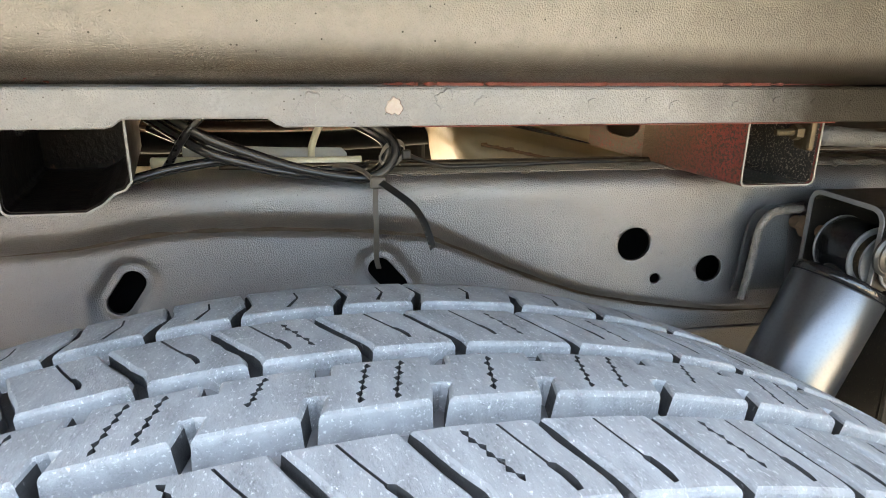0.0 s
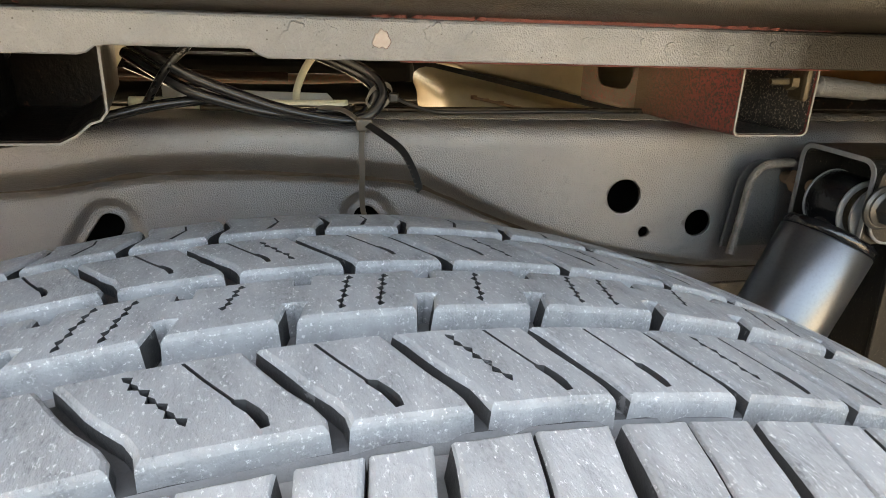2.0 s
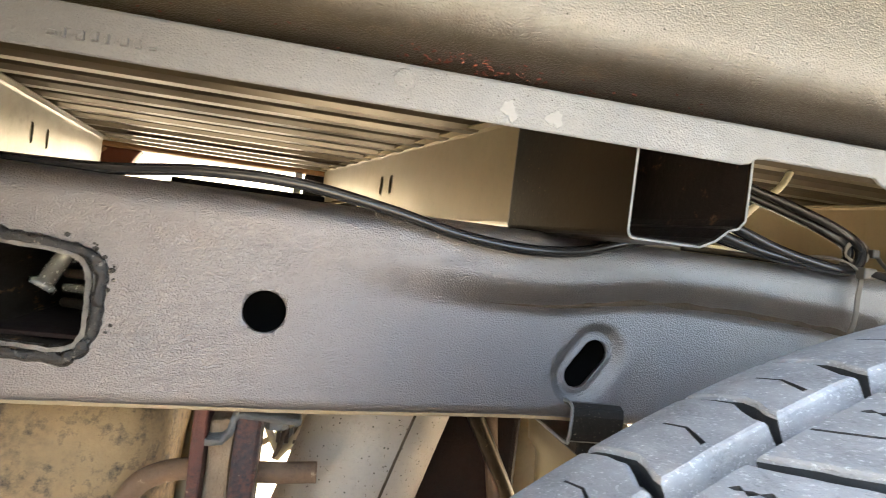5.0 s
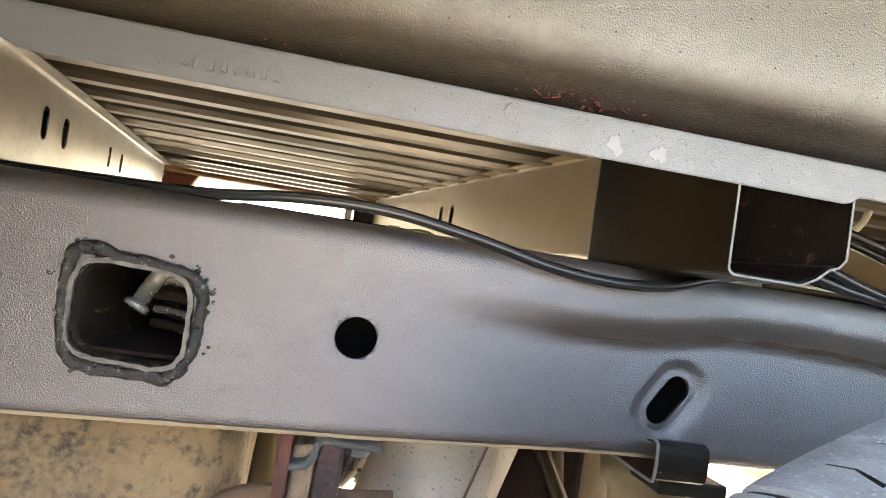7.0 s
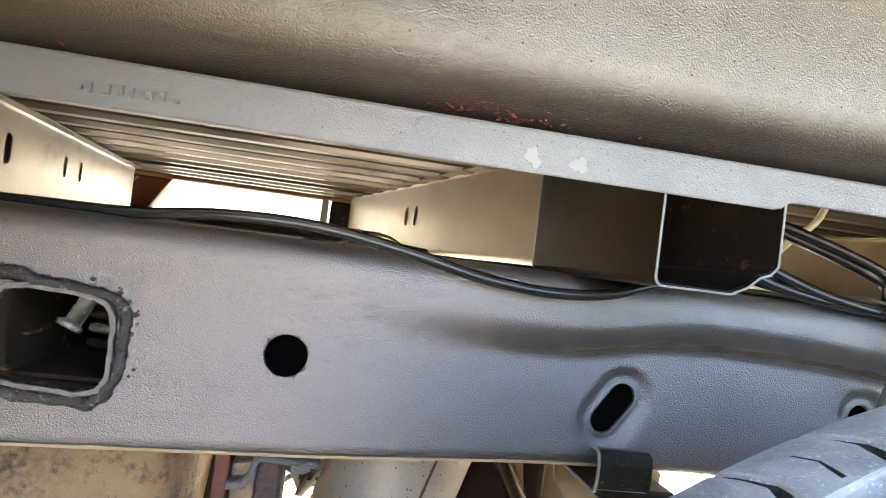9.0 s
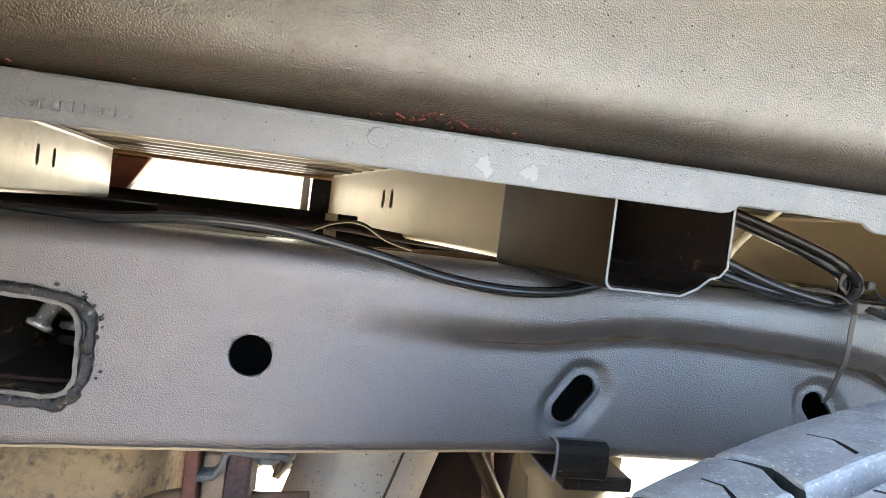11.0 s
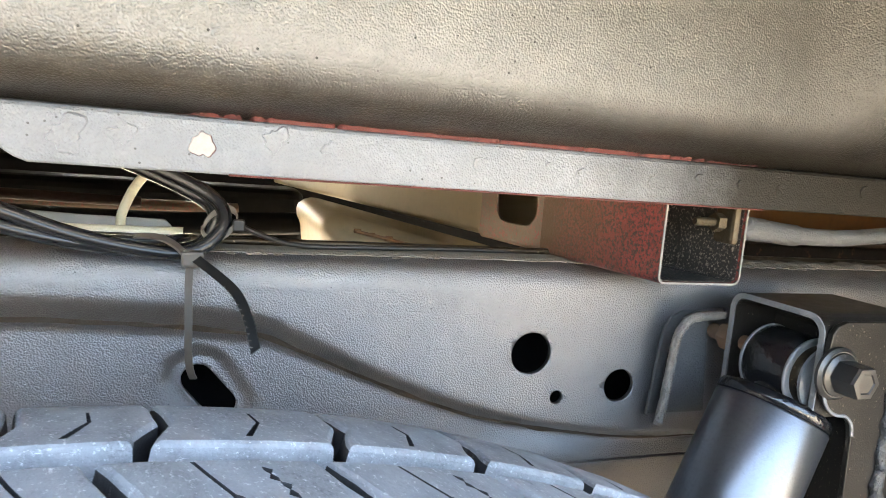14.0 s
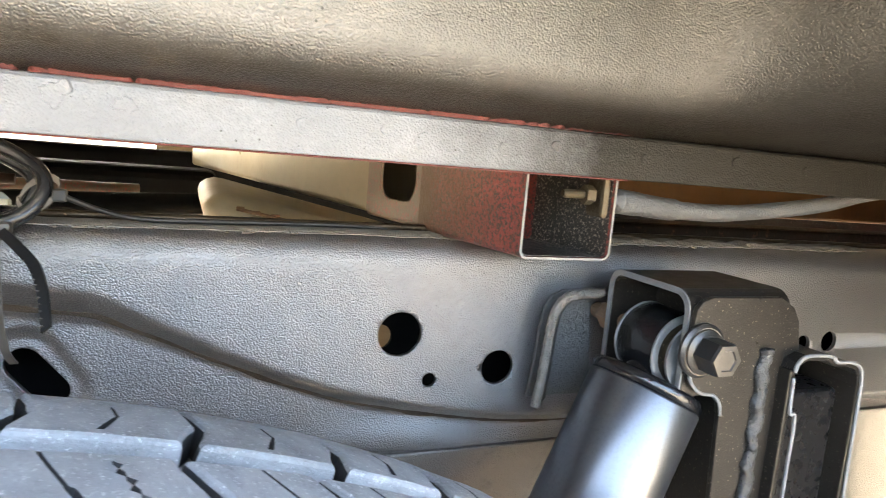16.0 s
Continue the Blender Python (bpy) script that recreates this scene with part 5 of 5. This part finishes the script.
part("flange", box(-0.62, -0.40, 0.725, 0.735, 0.985, 1.000, 0.002), UNLIT, mid, "near-black flange filling the dark space")
part("tab", box(-0.44, -0.425, 0.70, 0.705, 0.95, 1.0, 0.001), BEIGE, mid)
rs = thing("far_body_corner", "red painted inner corner of the far bed side", "body panel")
part("panel", plate([(-1.30, 0.975), (-0.812, 0.975), (-0.800, 1.000), (-0.762, 1.060), (-1.30, 1.060)], 1.16, 1.19, 0.004), REDSILL, rs, "brown red painted corner")
part("fold", tube([(-0.862, 1.156, 0.985), (-0.846, 1.156, 1.030), (-0.820, 1.156, 1.058)], 0.004, 8), RUSTSILL, rs, "pale worn fold")
part("panel", box(-1.30, -0.20, 1.15, 1.19, 1.0605, 1.088, 0.003), RUSTSILL, rs)
# added dark block that shortens the bright opening
part("panel", box(-0.475, -0.27, 1.155, 1.175, 0.975, 1.060, 0.004), NEAR_BLACK, rs, "added dark block closing off the opening")
part("edge", box(-0.492, -0.478, 1.150, 1.165, 0.995, 1.060, 0.003), GREY_PLATE, rs, "cream painted edge")

# ---- truck body round the wheel: out of view, added to close off light ----
body = thing("truck_body", "red painted pickup bed side and cab", "truck body")
arch, ARCH_X = [], -0.05
for k in range(41):
    a = math.pi * k / 40
    c, q = math.cos(a), math.sin(a)
    arch.append((ARCH_X + 0.70 * math.copysign(abs(c) ** 0.67, c), 0.425 + 0.755 * abs(q) ** 0.67))
rows = []
for k, (x, z) in enumerate(arch):
    a = math.pi * k / 40
    out = min(1.9 / max(abs(math.cos(a)), 1e-6), 1.17 / max(math.sin(a), 1e-6))
    rows.append([(x, -0.050, z), (x, -0.066, z), (x, -0.072, z + 0.002), (ARCH_X + out * math.cos(a), -0.075, 0.425 + out * math.sin(a))])
part("bed_side", sheet(rows, 0.002), BODY, body, "red bed side with round wheel arch")
# unseen grey skin keeps red bounce off the wheel space
part("inner_skin", sheet([[(x, y + 0.012, z) for x, y, z in r[1:]] for r in rows], 0.001), LINER, body, "added grey inner skin against red bounce")
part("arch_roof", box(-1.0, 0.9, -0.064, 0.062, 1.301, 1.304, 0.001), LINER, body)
# unseen end walls added to keep light out of the wheel space
part("front_liner", box(-1.02, -0.97, -0.10, 0.26, 0.80, 1.30, 0.01), LINER, body)
part("rear_liner", box(0.72, 0.74, -0.05, 0.333, 0.30, 1.05, 0.006), LINER, body)
part("far_side", box(-1.9, 1.3, 1.44, 1.46, 1.16, 1.60, 0.008), BODY, body)
# lower far panels are added to darken the underside
part("far_side", box(0.05, 1.3, 1.44, 1.46, 0.60, 1.158, 0.006), BODY, body)
part("inner_panel", box(0.0, 1.3, 1.415, 1.43, 0.95, 1.094, 0.004), BEIGE, body, "bare beige inner panel")
part("far_side", box(-1.9, -0.98, 1.44, 1.46, 0.60, 1.158, 0.006), BODY, body)
part("front_wall", box(-1.92, -1.9, 0.05, 1.45, 0.95, 1.60, 0.004), BODY, body)
part("tailgate", box(1.3, 1.33, 0.05, 1.45, 0.80, 1.60, 0.008), BODY, body)
part("cab", box(-3.6, -1.96, 0.02, 1.46, 0.45, 1.95, 0.08, 4), BODY, body)
# unseen floor pieces added to stop light leaking in from above
part("bed_liner_floor", box(-1.9, 1.3, 0.30, 1.44, 1.095, 1.10, 0.002), FLOOR, body)
part("bed_liner_floor", box(0.47, 1.3, -0.10, 0.2995, 1.095, 1.10, 0.002), LINER, body)
part("bed_liner_floor", box(-1.9, -0.955, -0.10, 0.2995, 1.095, 1.10, 0.002), LINER, body)

# ---- marks on the flange ----
def blob(cx, cz, rx, rz, y, n=14, seed=0, rough=0.25):
    """A flat irregular patch a fraction of a millimetre proud of the flange."""
    rnd_ = random.Random(seed)
    bm = bmesh.new()
    edge = []
    p1, p2, p3 = (rnd_.uniform(0, 6.28) for _ in range(3))
    for k in range(n):
        a = 2 * math.pi * k / n
        g = 1 + rough * (0.6 * math.sin(2 * a + p1) + 0.5 * math.sin(3 * a + p2) + 0.3 * math.sin(7 * a + p3))
        edge.append((cx + rx * g * math.cos(a), cz + rz * g * math.sin(a)))
    hi = [bm.verts.new((x, y - 0.0003, z)) for x, z in edge]
    lo = [bm.verts.new((cx + 1.15 * (x - cx), y + 0.0012, cz + 1.15 * (z - cz))) for x, z in edge]
    bm.faces.new(hi)
    for k in range(n):
        bm.faces.new((hi[k], hi[(k + 1) % n], lo[(k + 1) % n], lo[k]))
    return bm


part("paint_chip", blob(-0.0315, 1.041, 0.0044, 0.0056, FL_Y - 0.0008, 40, 3, 0.24), CHIP, house, "pale chip down to primer")
part("chip_rim", blob(-0.0314, 1.0409, 0.0046, 0.0058, FL_Y - 0.0004, 40, 3, 0.24), REDLINE, house)
for k, (x, z, r) in enumerate(((-0.085, 1.041, 0.007), (-0.064, 1.043, 0.0045), (0.0, 1.046, 0.005), (0.026, 1.044, 0.0035), (0.103, 1.042, 0.0042), (0.142, 1.044, 0.0022), (0.162, 1.040, 0.0042), (0.209, 1.040, 0.0038), (0.24, 1.044, 0.003), (0.27, 1.042, 0.003), (0.30, 1.041, 0.003),
                               (-0.413, 1.044, 0.0055), (-0.353, 1.037, 0.0042), (-0.326, 1.0365, 0.0040), (-0.29, 1.038, 0.003), (0.37, 1.044, 0.004), (0.43, 1.043, 0.003))):
    part("paint_bubble", blob(x, z, r, r * (1.25 if k in (12, 13) else 0.95), FL_Y - 0.00035, 36, k, 0.42 if k < 4 or k in (12, 13) else 0.12), FLANGE if k not in (12, 13) else PALE, house)
# stamped marks that cannot be read
for k, (w, h, dz) in enumerate(((0.0040, 0.0022, 0.001), (0.0016, 0.0052, 0), (0.0034, 0.0050, 0), (0.0030, 0.0054, 0.0004), (0.0014, 0.0050, 0), (0.0036, 0.0042, 0.0003), (0.0030, 0.0046, 0), (0.0036, 0.0014, 0))):
    x0, z0 = -0.588 + 0.0066 * k, 1.0345 + dz + 0.0002 * k
    part("stamped_mark", box(x0, x0 + w, FL_Y - 0.0027, FL_Y + 0.001, z0, z0 + h, 0.0006), FLANGE, house)
# red paint that shows in the seam
rows = []
for k in range(300):
    x = -0.10 + 0.0015 * k
    g = 0.50 + 0.45 * noise.noise(Vector((x * 40, 0, 0))) + 0.55 * noise.noise(Vector((x * 190, 3, 0))) + 0.35 * noise.noise(Vector((x * 600, 5, 0)))
    w = max(0.0, 0.0044 * ease((x + 0.06) / 0.08) * g * (1 - 0.92 * ease((x - 0.10) / 0.23)))
    sink = 0.006 * (1 - min(1.0, w / 0.0012))
    rows.append([(x, FL_Y + 0.0045 + sink, 1.0530), (x, FL_Y + 0.0065 + sink, 1.0545 + w * 0.4), (x, FL_Y + 0.0055 - 1.1 * w + sink, 1.0548 + w)])
part("seam_paint", sheet(rows, 0.0004), REDLINE, house, "red paint showing in the seam", smooth=True)


def fleck(x, f, length, width, seed):
    """A small scratch of paint lying on the fillet above the flange, f of the way up it."""
    rnd_ = random.Random(seed)
    y = FL_Y + 0.010 - 0.030 * f
    c = Vector((x, y, along(y, ((0.2191, 1.078), (0.2231, 1.070), (0.2304, 1.063), (0.2401, 1.060), (0.2503, 1.057), (0.2601, 1.055)))))
    up, n = Vector((0, -0.93, 0.36)).normalized(), Vector((0, -0.36, -0.93)).normalized()
    t = rnd_.uniform(-1.1, 1.1)
    d = (Vector((1, 0, 0)) + up * t).normalized()
    e = d.cross(n)
    bm = bmesh.new()
    edge = [c + d * length * u * rnd_.uniform(0.7, 1.2) + e * width * v for u, v in ((-1, 0), (-0.5, 0.8), (0.1, 1), (0.6, 0.6), (1, 0.1), (0.5, -0.7), (0, -1), (-0.6, -0.6))]
    hi, lo = [bm.verts.new(q + n * 0.0008) for q in edge], [bm.verts.new(q - n * 0.002) for q in edge]
    bm.faces.new(hi)
    for k in range(8):
        bm.faces.new((hi[k], hi[(k + 1) % 8], lo[(k + 1) % 8], lo[k]))
    return bm


random.seed(8)
for k in range(110):
    x = random.gauss(-0.372, 0.026) if k < 62 else random.uniform(-0.60, -0.22) if k < 88 else random.uniform(-0.85, -0.55)
    part("paint_fleck", fleck(x, random.uniform(0.15, 0.75), random.uniform(0.0005, 0.0017), random.uniform(0.0002, 0.0006), k), REDLINE, house)

rim = [(x, FL_Y + 0.0006, flange_low(x) - 0.0002) for x in (-0.02 + 0.01 * k for k in range(32))]
part("rust_edge", tube(rim, 0.0005, 6, steps=1), REDLINE, house, "thin rusty red lower edge")

# dried mud along the rail's top edge
random.seed(21)
bm = bmesh.new()
for k in range(260):
    x = random.uniform(-0.02, 0.62)
    if noise.noise(Vector((x * 9, 4.0, 0))) < -0.12:
        continue
    r = random.uniform(0.0008, 0.0030)
    m = Matrix.Translation((x, random.uniform(0.345, 0.362), RAIL_TOP + 0.0002)) @ Matrix.Rotation(random.uniform(0, 6.3), 4, "Z") @ Matrix.Diagonal((r * random.uniform(0.8, 2.2), r, r * 0.35, 1))
    bmesh.ops.create_icosphere(bm, subdivisions=1, radius=1.0, matrix=m)
for v in bm.verts:
    v.co += Vector(noise.noise_vector(v.co * 400)) * 0.0007
solo("dried_mud", bm, DIRT, "flakes of dried pale mud on the rail top", "mud", kind="stuff")

rows = []
for k in range(46):
    x = -0.86 + 0.0085 * k
    g = 0.004 * noise.noise(Vector((x * 30, 1.0, 0)))
    rows.append([(x, 0.380 + g, RAIL_TOP + 0.0004), (x, 0.390 + g, RAIL_TOP + 0.0012), (x, 0.411, RAIL_TOP + 0.0012)])
solo("dust_layer", sheet(rows, 0.0006), DIRT, "pale dry dust lying on the rail top", "dust", kind="stuff")
rows = []
for k in range(140):
    x = -0.05 + 0.005 * k
    g = 0.006 * noise.noise(Vector((x * 24, 6.0, 0))) + 0.003 * noise.noise(Vector((x * 110, 2.0, 0)))
    h = 0.0012 + 0.0030 * ease((x - 0.28) / 0.06) * (0.5 + noise.noise(Vector((x * 60, 8.0, 0))))
    rows.append([(x, 0.350 + g, RAIL_TOP + 0.0002), (x, 0.356 + g, RAIL_TOP + max(h, 0.0008)), (x, 0.368 + g, RAIL_TOP + max(h, 0.0008)), (x, 0.409, RAIL_TOP + 0.0008)])
solo("mud_layer", sheet(rows, 0.0005), DIRT, "caked pale mud along the rail top", "mud", kind="stuff")
# dust strip made paler in colour to carry ground light on the edge
rows = []
for k in range(130):
    x = -0.86 + 0.005 * k
    low, row = along(x, RAIL_LOW), []
    d = rail_face(x, low + 0.010)
    for a in (0.62, 0.85, 1.1, 1.35, 1.56):
        a += 0.10 * noise.noise(Vector((x * 40, 3.0, 0)))
        row.append((x, RAIL_Y + d + 0.010 - 0.0104 * math.cos(a), low + 0.010 - 0.0104 * math.sin(a)))
    rows.append(row)
solo("edge_dust", sheet(rows), EDGE_DUST_LIT, "pale dust and painted bounce light along the lower rail edge", "dust", kind="stuff")
# dirt streak darkened in colour to deepen the shade band of the swage
rows = []
for k in range(150):
    x = -0.34 + 0.005 * k
    line = flow(x, SWAGE)
    w = 0.0016 + 0.0022 * (0.5 + noise.noise(Vector((x * 45, 5.0, 0)))) + 0.0008 * noise.noise(Vector((x * 300, 1.0, 0)))
    w *= ease((x + 0.34) / 0.12) * ease((0.40 - x) / 0.1)
    c = line - 0.004 + 0.0015 * noise.noise(Vector((x * 30, 9.0, 0)))
    rows.append([(x, RAIL_Y + rail_face(x, c + u * w) - (0.0003 if abs(u) < 1 else -0.0006), c + u * w) for u in (1, 0.6, 0, -0.6, -1)])
solo("swage_dirt", sheet(rows), SWAGE_BROWN, "brown dirt streak in the pressed swage, darkened for its shade", "dirt", kind="stuff")
